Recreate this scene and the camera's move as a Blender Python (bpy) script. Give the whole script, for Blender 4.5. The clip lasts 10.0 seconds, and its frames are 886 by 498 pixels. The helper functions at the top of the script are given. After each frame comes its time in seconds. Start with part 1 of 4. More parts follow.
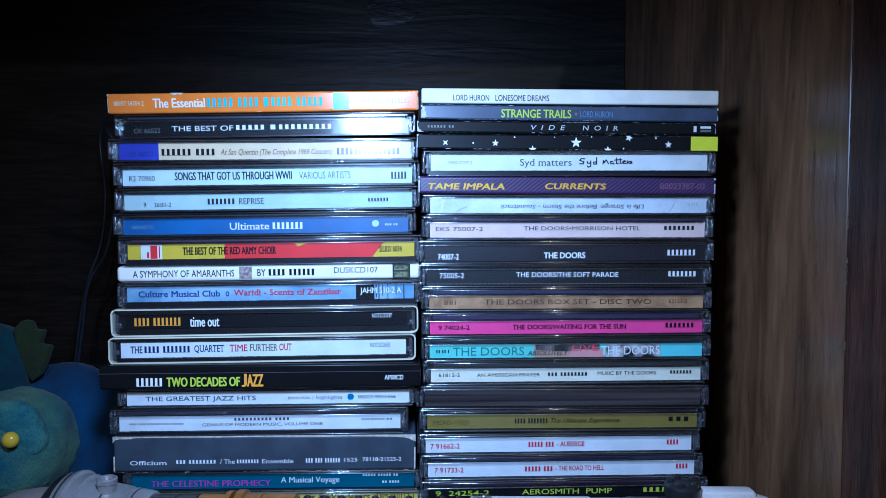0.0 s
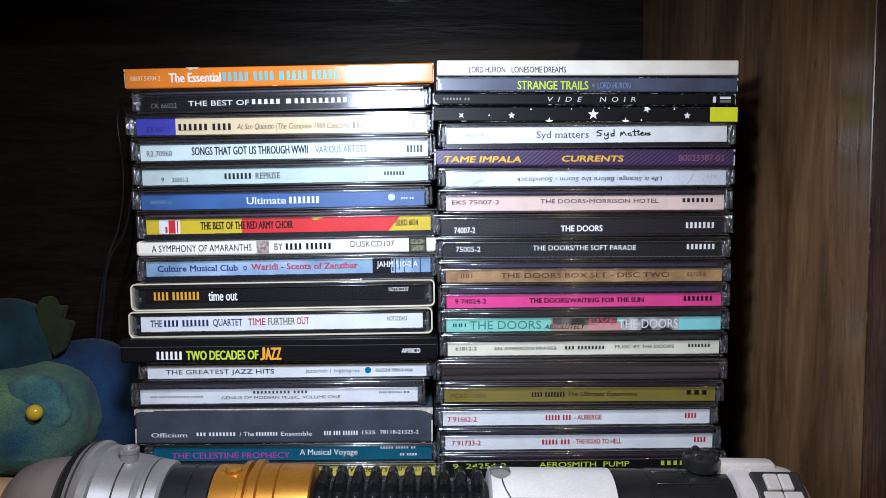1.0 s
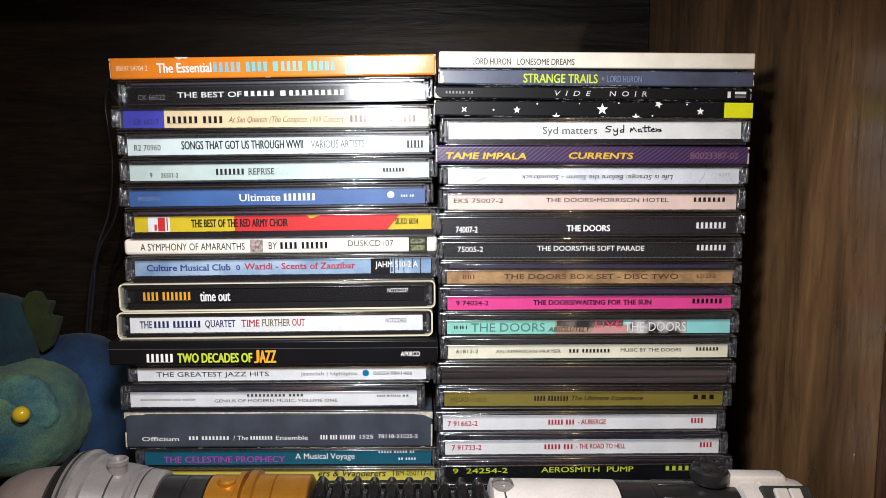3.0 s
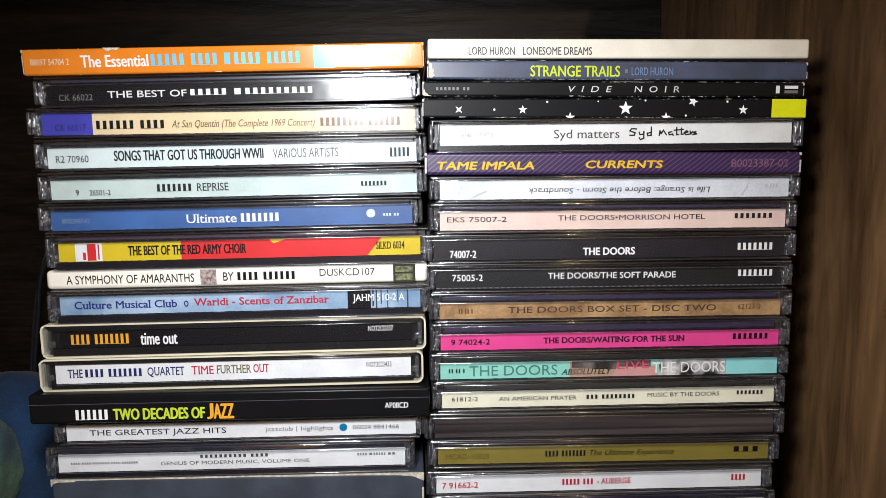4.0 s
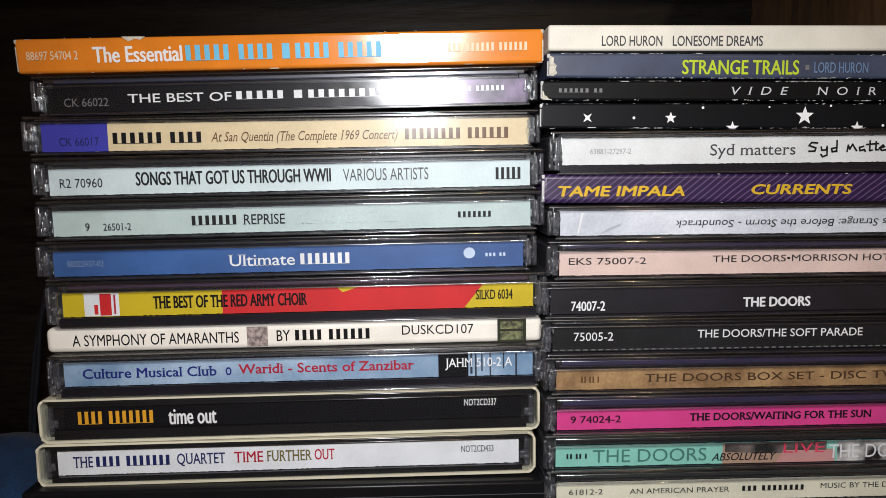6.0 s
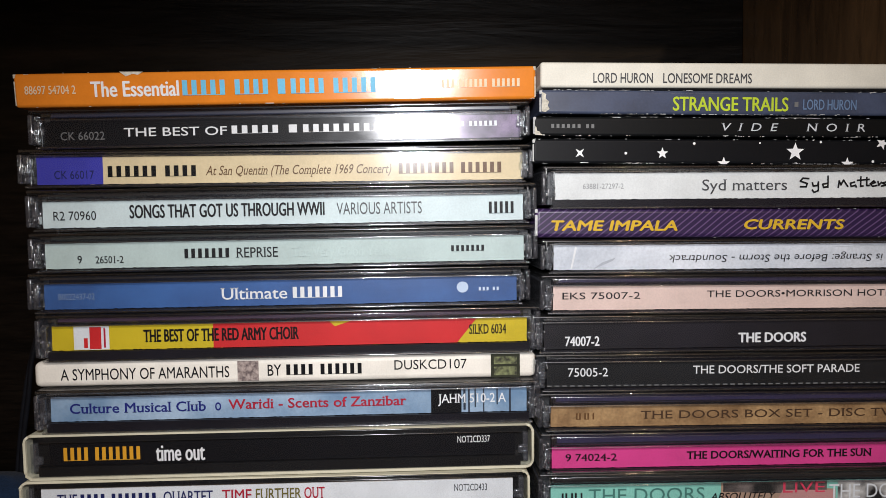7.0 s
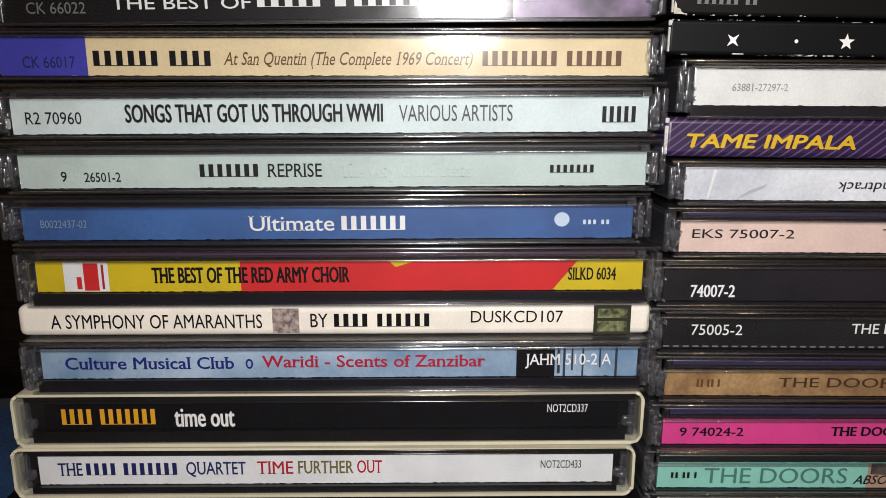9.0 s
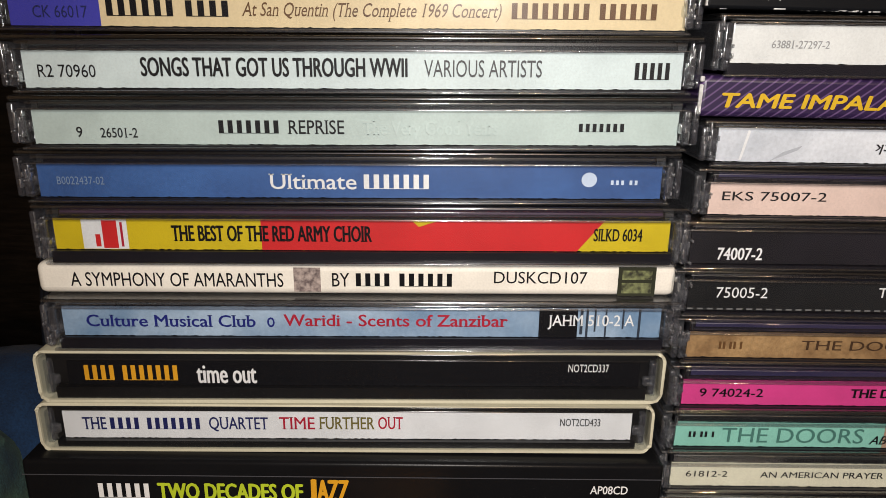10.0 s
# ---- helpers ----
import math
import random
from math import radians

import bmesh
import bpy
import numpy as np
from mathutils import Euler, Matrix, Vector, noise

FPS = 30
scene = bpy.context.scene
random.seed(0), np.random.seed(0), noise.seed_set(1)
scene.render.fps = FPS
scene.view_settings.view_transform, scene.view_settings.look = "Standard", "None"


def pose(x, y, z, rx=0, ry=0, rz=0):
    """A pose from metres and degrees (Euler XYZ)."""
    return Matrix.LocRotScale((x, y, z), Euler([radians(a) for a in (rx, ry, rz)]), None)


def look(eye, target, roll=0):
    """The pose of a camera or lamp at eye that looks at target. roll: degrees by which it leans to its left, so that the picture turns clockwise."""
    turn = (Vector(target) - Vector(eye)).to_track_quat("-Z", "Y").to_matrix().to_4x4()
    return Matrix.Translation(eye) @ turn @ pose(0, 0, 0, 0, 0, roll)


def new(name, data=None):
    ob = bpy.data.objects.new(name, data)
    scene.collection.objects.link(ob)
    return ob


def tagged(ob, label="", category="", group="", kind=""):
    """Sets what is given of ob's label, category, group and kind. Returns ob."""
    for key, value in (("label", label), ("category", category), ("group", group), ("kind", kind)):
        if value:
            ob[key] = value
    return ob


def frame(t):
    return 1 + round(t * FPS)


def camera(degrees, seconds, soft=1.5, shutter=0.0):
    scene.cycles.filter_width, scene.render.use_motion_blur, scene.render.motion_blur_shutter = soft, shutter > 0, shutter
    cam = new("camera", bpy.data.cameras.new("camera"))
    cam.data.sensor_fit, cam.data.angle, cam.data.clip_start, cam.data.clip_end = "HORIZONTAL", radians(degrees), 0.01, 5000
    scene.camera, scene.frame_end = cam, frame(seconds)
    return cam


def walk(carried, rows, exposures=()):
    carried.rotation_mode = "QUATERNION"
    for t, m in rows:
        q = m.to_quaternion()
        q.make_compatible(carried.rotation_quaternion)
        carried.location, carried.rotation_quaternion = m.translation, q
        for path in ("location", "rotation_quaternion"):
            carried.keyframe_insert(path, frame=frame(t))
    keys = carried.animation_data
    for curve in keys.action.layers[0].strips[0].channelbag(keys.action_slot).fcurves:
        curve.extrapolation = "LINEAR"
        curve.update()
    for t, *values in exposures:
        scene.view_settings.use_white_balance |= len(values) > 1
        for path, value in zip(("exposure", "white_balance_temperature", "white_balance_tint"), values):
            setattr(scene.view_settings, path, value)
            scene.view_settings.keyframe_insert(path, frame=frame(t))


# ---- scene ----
cam = camera(64.39, 10.0, soft=0.72)
# seconds, eye, pitch, yaw, roll
PATH = [
    (0.0, -0.0034, -0.2953, 0.1415, -3.15, -2.52, -0.26),
    (0.5, -0.0045, -0.2966, 0.1395, -4.08, -1.99, -0.30),
    (1.0, -0.0038, -0.2951, 0.1366, -4.35, -1.25, -0.60),
    (1.5, -0.0030, -0.2941, 0.1370, -5.07, -1.90, -0.77),
    (2.0, -0.0039, -0.2936, 0.1372, -5.95, -1.49, -0.68),
    (2.2, -0.0042, -0.2929, 0.1369, -6.24, -1.52, -0.72),
    (3.3, -0.0059, -0.2720, 0.1491, -6.55, -2.00, 0.28),
    (3.5, -0.0025, -0.2616, 0.1492, -6.06, -2.60, 0.45),
    (4.0, -0.0045, -0.2329, 0.1526, -7.00, -2.36, -0.69),
    (4.5, -0.0078, -0.2176, 0.1494, -7.30, -2.00, -0.76),
    (5.0, -0.0207, -0.1871, 0.1612, -6.13, -1.23, -0.70),
    (5.2, -0.0275, -0.1815, 0.1577, -7.04, -1.48, -0.97),
    (6.3, -0.0320, -0.1755, 0.1571, -5.29, -2.18, -0.64),
    (6.5, -0.0306, -0.1752, 0.1575, -4.28, -1.86, -0.75),
    (7.0, -0.0305, -0.1758, 0.1550, -2.93, -2.21, -0.52),
    (7.5, -0.0294, -0.1594, 0.1611, -3.82, -0.99, -1.07),
    (8.0, -0.0363, -0.1513, 0.1584, -5.28, -0.26, -0.19),
    (8.5, -0.0402, -0.1387, 0.1570, -9.40, -1.11, -0.19),
    (9.0, -0.0441, -0.1327, 0.1591, -12.09, -0.94, 0.28),
    (9.5, -0.0458, -0.1326, 0.1556, -12.94, -0.70, 1.20),
    (10.0, -0.0482, -0.1295, 0.1623, -16.97, -0.78, 0.78),
]
# seconds, stops, kelvin, tint
LIGHTING = [
    (0.0, 0.16, 3800, 7), (0.5, 0.34, 4500, 8), (1.0, 0.46, 5200, 10), (1.5, 0.56, 5750, 10), (2.2, 0.62, 6000, 10),
    (4.5, 0.37, 6050, 9), (5.2, 0.12, 6100, 9), (6.5, -0.08, 6080, 10), (8.5, -0.13, 6200, 10), (10.0, -0.08, 6700, 10),
]
walk(cam, [(t, pose(x, y, z, 0, 0, yaw) @ pose(0, 0, 0, 90 + pitch) @ pose(0, 0, 0, 0, 0, roll)) for t, x, y, z, pitch, yaw, roll in PATH], LIGHTING)

# ---------------------------------------------------------------- light
world = bpy.data.worlds.new("dark_room")
world.use_nodes = True
world.node_tree.nodes["Background"].inputs[0].default_value = (0.9, 0.75, 0.6, 1)
world.node_tree.nodes["Background"].inputs[1].default_value = 0.02
scene.world = world


def lamp(name, kind, power, colour, place, target, size):
    data = bpy.data.lights.new(name, kind)
    data.energy, data.color = power, colour
    if kind == "AREA":
        data.size = size
    else:
        data.shadow_soft_size, data.spot_size, data.spot_blend = size, radians(114), 1.0
    ob = new(name, data)
    ob.matrix_world = look(place, target)
    return ob


# the small white lamp held beside the camera, and the warm lamp of the room
lamp("hand_lamp", "SPOT", 2.3, (1.0, 0.965, 0.94), (-0.031, -0.192, 0.202), (-0.003, 0, 0.088), 0.016)
lamp("room_lamp", "AREA", 6.2, (1.0, 0.66, 0.37), (0.47, -2.0, 1.1), (0, 0, 0.1), 0.035)

# ---------------------------------------------------------------- materials


def material(name, colour, rough=0.5, metal=0.0, vary=0.0, scale=200.0, fine=0.0, fine_scale=1500.0, bump=0.0, spread=(1, 1, 1), second=None, coat=0.0, rough_vary=0.0, swell=0.0, shine=0.5, sheen=0.0, wander=0.0):
    m = bpy.data.materials.new(name)
    m.use_nodes = True
    t = m.node_tree
    n, l = t.nodes, t.links
    b = n["Principled BSDF"]
    b.inputs["Roughness"].default_value, b.inputs["Metallic"].default_value = rough, metal
    b.inputs["Coat Weight"].default_value, b.inputs["Specular IOR Level"].default_value = coat, shine
    b.inputs["Sheen Weight"].default_value = sheen
    b.inputs["Base Color"].default_value = (*colour, 1)
    if vary or bump or fine or second:
        co, mp = n.new("ShaderNodeTexCoord"), n.new("ShaderNodeMapping")
        mp.inputs["Scale"].default_value = spread
        l.new(co.outputs["Object"], mp.inputs["Vector"])
        big, small = n.new("ShaderNodeTexNoise"), n.new("ShaderNodeTexNoise")
        big.inputs["Scale"].default_value, small.inputs["Scale"].default_value = scale, fine_scale
        big.inputs["Detail"].default_value, small.inputs["Detail"].default_value = 5, 3
        big.inputs["Distortion"].default_value, small.inputs["Distortion"].default_value = wander, wander * 0.7
        for k in (big, small):
            l.new(mp.outputs[0], k.inputs["Vector"])
        ramp = n.new("ShaderNodeValToRGB")
        dark = tuple(c * (1 - vary) for c in colour)
        ramp.color_ramp.elements[0].color = (*(dark if second is None else second), 1)
        ramp.color_ramp.elements[1].color = (*[min(1, c * (1 + vary * 0.5)) for c in colour], 1)
        ramp.color_ramp.elements[0].position, ramp.color_ramp.elements[1].position = 0.36, 0.64
        l.new(big.outputs["Fac"], ramp.inputs["Fac"])
        mix = n.new("ShaderNodeMix")
        mix.data_type, mix.blend_type = "RGBA", "MULTIPLY"
        mix.inputs["Factor"].default_value = fine
        l.new(ramp.outputs["Color"], mix.inputs["A"])
        grey = n.new("ShaderNodeValToRGB")
        grey.color_ramp.elements[0].position, grey.color_ramp.elements[1].position = 0.3, 0.7
        l.new(small.outputs["Fac"], grey.inputs["Fac"])
        l.new(grey.outputs["Color"], mix.inputs["B"])
        l.new(mix.outputs["Result"], b.inputs["Base Color"])
        if rough_vary:
            rr = n.new("ShaderNodeMapRange")
            rr.inputs["To Min"].default_value, rr.inputs["To Max"].default_value = rough - rough_vary, rough + rough_vary
            l.new(small.outputs["Fac"], rr.inputs["Value"])
            l.new(rr.outputs[0], b.inputs["Roughness"])
        if bump:
            bp = n.new("ShaderNodeBump")
            bp.inputs["Strength"].default_value, bp.inputs["Distance"].default_value = bump, 0.0004
            l.new(small.outputs["Fac"], bp.inputs["Height"])
            l.new(bp.outputs[0], b.inputs["Normal"])
            if swell:
                low = n.new("ShaderNodeBump")
                low.inputs["Strength"].default_value, low.inputs["Distance"].default_value = swell, 0.004
                l.new(big.outputs["Fac"], low.inputs["Height"])
                l.new(low.outputs[0], bp.inputs["Normal"])
    return m


def clear_plastic(name, rough, tint, haze_range=(0.0006, 0.007), normal=0.042, soft_part=0.17):
    m = bpy.data.materials.new(name)
    m.use_nodes = True
    t = m.node_tree
    n, l = t.nodes, t.links
    n.remove(n["Principled BSDF"])
    see, gloss, mix, fr = n.new("ShaderNodeBsdfTransparent"), n.new("ShaderNodeBsdfGlossy"), n.new("ShaderNodeMixShader"), n.new("ShaderNodeLayerWeight")
    see.inputs["Color"].default_value = (*tint, 1)
    fr.inputs["Blend"].default_value = 0.5
    fifth, schlick = n.new("ShaderNodeMath"), n.new("ShaderNodeMath")
    fifth.operation, schlick.operation = "POWER", "MULTIPLY_ADD"
    fifth.inputs[1].default_value, schlick.inputs[1].default_value, schlick.inputs[2].default_value = 5, 0.9, normal
    l.new(fr.outputs["Facing"], fifth.inputs[0])
    l.new(fifth.outputs[0], schlick.inputs[0])
    co, ns, rr = n.new("ShaderNodeTexCoord"), n.new("ShaderNodeTexNoise"), n.new("ShaderNodeMapRange")
    ns.inputs["Scale"].default_value = 260
    rr.inputs["To Min"].default_value, rr.inputs["To Max"].default_value = rough * 0.6, rough * 1.5
    l.new(co.outputs["Object"], ns.inputs["Vector"])
    l.new(ns.outputs["Fac"], rr.inputs["Value"])
    l.new(rr.outputs[0], gloss.inputs["Roughness"])
    # fine scuffing, and a bluish diffuse haze that paints reflections into the dark gaps
    haze_bsdf, haze, scuff, amount = n.new("ShaderNodeBsdfDiffuse"), n.new("ShaderNodeMixShader"), n.new("ShaderNodeTexNoise"), n.new("ShaderNodeMapRange")
    haze_bsdf.inputs["Color"].default_value = (0.55, 0.55, 0.66, 1)
    scuff.inputs["Scale"].default_value, scuff.inputs["Detail"].default_value = 1900, 4
    amount.inputs["From Min"].default_value, amount.inputs["From Max"].default_value = 0.35, 0.8
    amount.inputs["To Min"].default_value, amount.inputs["To Max"].default_value = haze_range
    l.new(co.outputs["Object"], scuff.inputs["Vector"])
    l.new(scuff.outputs["Fac"], amount.inputs["Value"])
    l.new(amount.outputs[0], haze.inputs[0])
    l.new(see.outputs[0], haze.inputs[1])
    l.new(haze_bsdf.outputs[0], haze.inputs[2])
    l.new(schlick.outputs[0], mix.inputs[0])
    l.new(haze.outputs[0], mix.inputs[1])
    soft_gloss, both = n.new("ShaderNodeBsdfGlossy"), n.new("ShaderNodeMixShader")
    soft_gloss.inputs["Roughness"].default_value, both.inputs[0].default_value = 0.34, soft_part
    l.new(gloss.outputs[0], both.inputs[1])
    l.new(soft_gloss.outputs[0], both.inputs[2])
    l.new(both.outputs[0], mix.inputs[2])
    l.new(mix.outputs[0], n["Material Output"].inputs["Surface"])
    return m


EDGE = clear_plastic("polished_polystyrene_edge", 0.075, (0.95, 0.96, 0.98), (0.001, 0.008), 0.2, 0.22)
CLEAR = clear_plastic("clear_polystyrene", 0.14, (0.96, 0.97, 0.98), (0.0006, 0.007), 0.037, 0.12)
# hinge plastic paled with diffuse haze for light scattered inside it
MILKY = clear_plastic("hazed_polystyrene", 0.12, (0.9, 0.92, 0.92), (0.02, 0.08), 0.11)
GLINT = clear_plastic("glinting_polystyrene", 0.2, (0.9, 0.92, 0.92), (0.05, 0.22), 0.45)
SMOKE = clear_plastic("smoky_polystyrene", 0.2, (0.72, 0.71, 0.74))
TRAY = material("black_tray_plastic", (0.008, 0.0075, 0.012), 0.3, vary=0.3, scale=60)
GLOOM = material("matt_black_tray", (0.007, 0.007, 0.008), 0.35, vary=0.3, scale=60)
# tray ends greyed, scattered light put into their colour
TRAY_END = material("tray_plastic_lit_grey", (0.05, 0.052, 0.055), 0.35, vary=0.4, scale=150)
PAPERS = {}


def ink(r, g, b, rough=0.5):
    """Printed paper or card of one ink, shared between the things that carry it."""
    key = (r, g, b, rough)
    if key not in PAPERS:
        PAPERS[key] = material("printed_card", (r, g, b), rough, vary=0.07, scale=120, fine=0.1, fine_scale=2500, bump=0.05, shine=0.3 if r + g + b > 0.1 else 0.14)
    return PAPERS[key]


WHITE_CORE = material("torn_white_board", (0.66, 0.66, 0.65), 0.75, vary=0.3, scale=700, fine=0.35)
BOARD_EDGE = material("worn_card_edge", (0.62, 0.58, 0.48), 0.7, vary=0.3, scale=500, fine=0.3)


def wood(name, colour, second, spread, rough=0.4, bump=0.6, shine=0.4, wander=0.0, fine=0.55):
    return material(name, colour, rough, vary=0.5, scale=60, fine=fine, fine_scale=400, bump=bump, spread=spread, second=second, rough_vary=0.12, swell=0.35, shine=shine, wander=wander)


# Same stained wood: side colour lifted for lost lamp light, back colour dimmed.
WOOD_BACK = wood("dimmed_stained_wood_lying_grain", (0.0145, 0.0105, 0.0078), (0.0065, 0.005, 0.004), (0.16, 1, 1.3), 0.5, 0.3, 0.25, 0.6)
WOOD_SIDE = wood("lit_stained_wood_upright_grain", (0.195, 0.106, 0.046), (0.1, 0.055, 0.025), (0.42, 0.42, 0.07), 0.31, 0.35, 0.95, 1.6, 0.4)
WOOD_EDGE = wood("reddish_stained_wood", (0.085, 0.04, 0.02), (0.04, 0.018, 0.01), (3, 3, 0.3))
BOUNCE_PLASTER = material("bounce_plaster", (0.72, 0.68, 0.62), 0.8, vary=0.1, scale=3)
CARPET = material("dark_carpet", (0.05, 0.045, 0.04), 0.9, vary=0.3, scale=30)

# ---------------------------------------------------------------- mesh helpers


def mesh_of(bm, name, mat, smooth=False):
    me = bpy.data.meshes.new(name)
    bm.to_mesh(me)
    bm.free()
    for m in mat if isinstance(mat, (list, tuple)) else (mat,):
        me.materials.append(m)
    if smooth:
        for p in me.polygons:
            p.use_smooth = True
        me.set_sharp_from_angle(angle=radians(28))
    return me


def part(name, bm, mat, parent, label="", smooth=False):
    ob = new(name, mesh_of(bm, name, mat, smooth))
    ob.parent = parent
    return tagged(ob, label)


def box(bm, x0, x1, y0, y1, z0, z1, bevel=0.0, segs=2):
    """A box in millimetres with rounded edges."""
    m = Matrix.Translation(((x0 + x1) / 2000, (y0 + y1) / 2000, (z0 + z1) / 2000)) @ Matrix.Diagonal(((x1 - x0) / 1000, (y1 - y0) / 1000, (z1 - z0) / 1000, 1))
    made = bmesh.ops.create_cube(bm, size=1, matrix=m)
    if bevel:
        edges = {e for v in made["verts"] for e in v.link_edges}
        for f in bmesh.ops.bevel(bm, geom=list(edges), offset=bevel / 1000, segments=segs, profile=0.5, affect="EDGES")["faces"]:
            f.smooth = True
    return bm


def ragged_strip(x0, x1, y0, y1, z0, z1, seed):
    """A paper strip torn off along a perforation: its long edges are slightly ragged."""
    rnd, bm, steps = random.Random(seed), bmesh.new(), 170
    rows = [[], [], [], []]
    for k in range(steps + 1):
        x = x0 + (x1 - x0) * k / steps
        up, down = rnd.uniform(-0.06, 0.03), rnd.uniform(-0.05, 0.12) if k % 2 else rnd.uniform(-0.05, 0.03)
        for row, y, z in zip(rows, (y0, y0, y1, y1), (z0 + down, z1 + up, z1 + up, z0 + down)):
            row.append(bm.verts.new((x / 1000, y / 1000, z / 1000)))
    for a, c in ((0, 1), (1, 2), (2, 3), (3, 0)):
        for k in range(steps):
            bm.faces.new((rows[a][k], rows[a][k + 1], rows[c][k + 1], rows[c][k]))
    bm.faces.new([r[0] for r in rows])
    bm.faces.new([r[-1] for r in reversed(rows)])
    bmesh.ops.recalc_face_normals(bm, faces=bm.faces)
    return bm


def open_back(bm):
    """Moulded shells are open towards the inside of the case."""
    bmesh.ops.delete(bm, geom=[f for f in bm.faces if f.normal.y > 0.9], context="FACES_ONLY")


def turned(bm, profile, steps=48, toothed=False):
    """Turns (x, radius) in millimetres about the x axis. toothed: with notches cut across the rim."""
    rings, low = [], min(r for x, r in profile)
    for x, r in profile:
        cut = [r if not toothed or k % 4 < 2 else low + (r - low) * 0.35 for k in range(steps)]
        rings.append([bm.verts.new((x / 1000, c / 1000 * math.cos(a), c / 1000 * math.sin(a))) for c, a in zip(cut, (2 * math.pi * k / steps for k in range(steps)))])
    for a, b in zip(rings, rings[1:]):
        for k in range(steps):
            bm.faces.new((a[k], a[(k + 1) % steps], b[(k + 1) % steps], b[k]))
    bm.faces.new(rings[0])
    bm.faces.new(list(reversed(rings[-1])))
    bmesh.ops.recalc_face_normals(bm, faces=bm.faces)
    return bm


def empty(name, x, y, z, slope=0.0, turn=0.0):
    ob = new(name)
    ob.empty_display_size = 0.01
    ob.matrix_world = pose(x / 1000, y / 1000, z / 1000, 0, -slope, turn)
    return ob


def letters(text, x0, x1, z, high, y, colour, parent, bold=0.0, slant=0.0, turn=False, whole=False, serif=False):
    """Flat print between x0 and x1 (mm), its capitals high mm, centred on height z, on the plane y. bold: laid over itself a little aside."""
    cu = bpy.data.curves.new("lettering", "FONT")
    cu.body, cu.size, cu.resolution_u, cu.shear = text, 1.0, 3, slant
    tmp = bpy.data.objects.new("lettering", cu)
    flat = bpy.data.meshes.new_from_object(tmp)
    bpy.data.objects.remove(tmp)
    bpy.data.curves.remove(cu)
    co = np.array([v.co[:] for v in flat.vertices])
    faces = [tuple(p.vertices) for p in flat.polygons]
    bpy.data.meshes.remove(flat)
    if serif:
        # small feet on the ends of the stems
        count = {}
        for f in faces:
            for a, c in zip(f, f[1:] + f[:1]):
                count[min(a, c), max(a, c)] = count.get((min(a, c), max(a, c)), 0) + 1
        rim = {}
        for (a, c), n in count.items():
            if n == 1:
                rim.setdefault(a, []).append(c)
                rim.setdefault(c, []).append(a)
        feet = []
        for (a, c), n in count.items():
            if n != 1 or abs(co[a][1] - co[c][1]) > 0.004 or not 0.03 < abs(co[a][0] - co[c][0]) < 0.17:
                continue
            # both neighbours run straight up, or both straight down: the end of a stem
            ways = [co[k] - co[e] for e, o in ((a, c), (c, a)) for k in rim[e] if k != o]
            if len(ways) == 2 and all(abs(w[0]) < 0.35 * abs(w[1]) and abs(w[1]) > 0.1 for w in ways) and ways[0][1] * ways[1][1] > 0:
                p, q = sorted((co[a], co[c]), key=lambda w: w[0])
                feet.append((p[0] - 0.06, q[0] + 0.06, p[1], p[1] + math.copysign(0.028, ways[0][1])))
        for x, w, low, top in feet:
            k = len(co)
            co = np.vstack([co, [(x, low, 0), (w, low, 0), (w, top, 0), (x, top, 0)]])
            faces.append((k, k + 1, k + 2, k + 3))
    lo, hi = co[:, 0].min(), co[:, 0].max()
    u, v = (co[:, 0] - lo) / (hi - lo), (co[:, 1] - 0.345) / 0.69
    if whole:
        v = (co[:, 1] - co[:, 1].min()) / np.ptp(co[:, 1]) - 0.5
    if turn:
        u, v = 1 - u, -v
    out, polys = [], []
    for k, (du, dv) in enumerate(((0, 0), (-1, 0), (1, 0), (0, 0.6), (0, -0.6)) if bold > 0 else ((0, 0),)):
        w = bold * high * 1.3
        polys += [tuple(i + k * len(co) for i in f) for f in faces]
        out.append(np.stack([(x0 + u * (x1 - x0) + du * w) / 1000, np.full(len(co), (y - 0.004 * k) / 1000), (z + v * high + dv * w) / 1000], 1))
    me = bpy.data.meshes.new("lettering")
    me.from_pydata(np.concatenate(out).tolist(), [], polys)
    me.materials.append(colour)
    ob = new("lettering", me)
    ob.parent = parent
    return ob


def scrawl(strokes, x0, x1, z, high, y, colour, parent, pen=0.22):
    """Handwriting: each stroke is a row of (along, up) from 0 to 1, drawn with a round pen."""
    bm = bmesh.new()
    for line in strokes:
        pts = [Vector((x0 + u * (x1 - x0), z + (v - 0.5) * high)) for u, v in line]
        for a, c in zip(pts, pts[1:]):
            d = (c - a).normalized() * pen
            s = Vector((-d.y, d.x))
            corners = (a - d * 0.6 + s, c + d * 0.6 + s, c + d * 0.6 - s, a - d * 0.6 - s)
            bm.faces.new([bm.verts.new((p.x / 1000, y / 1000, p.y / 1000)) for p in corners])
            y -= 0.002
    return part("handwriting", bm, colour, parent, "black pen handwriting")


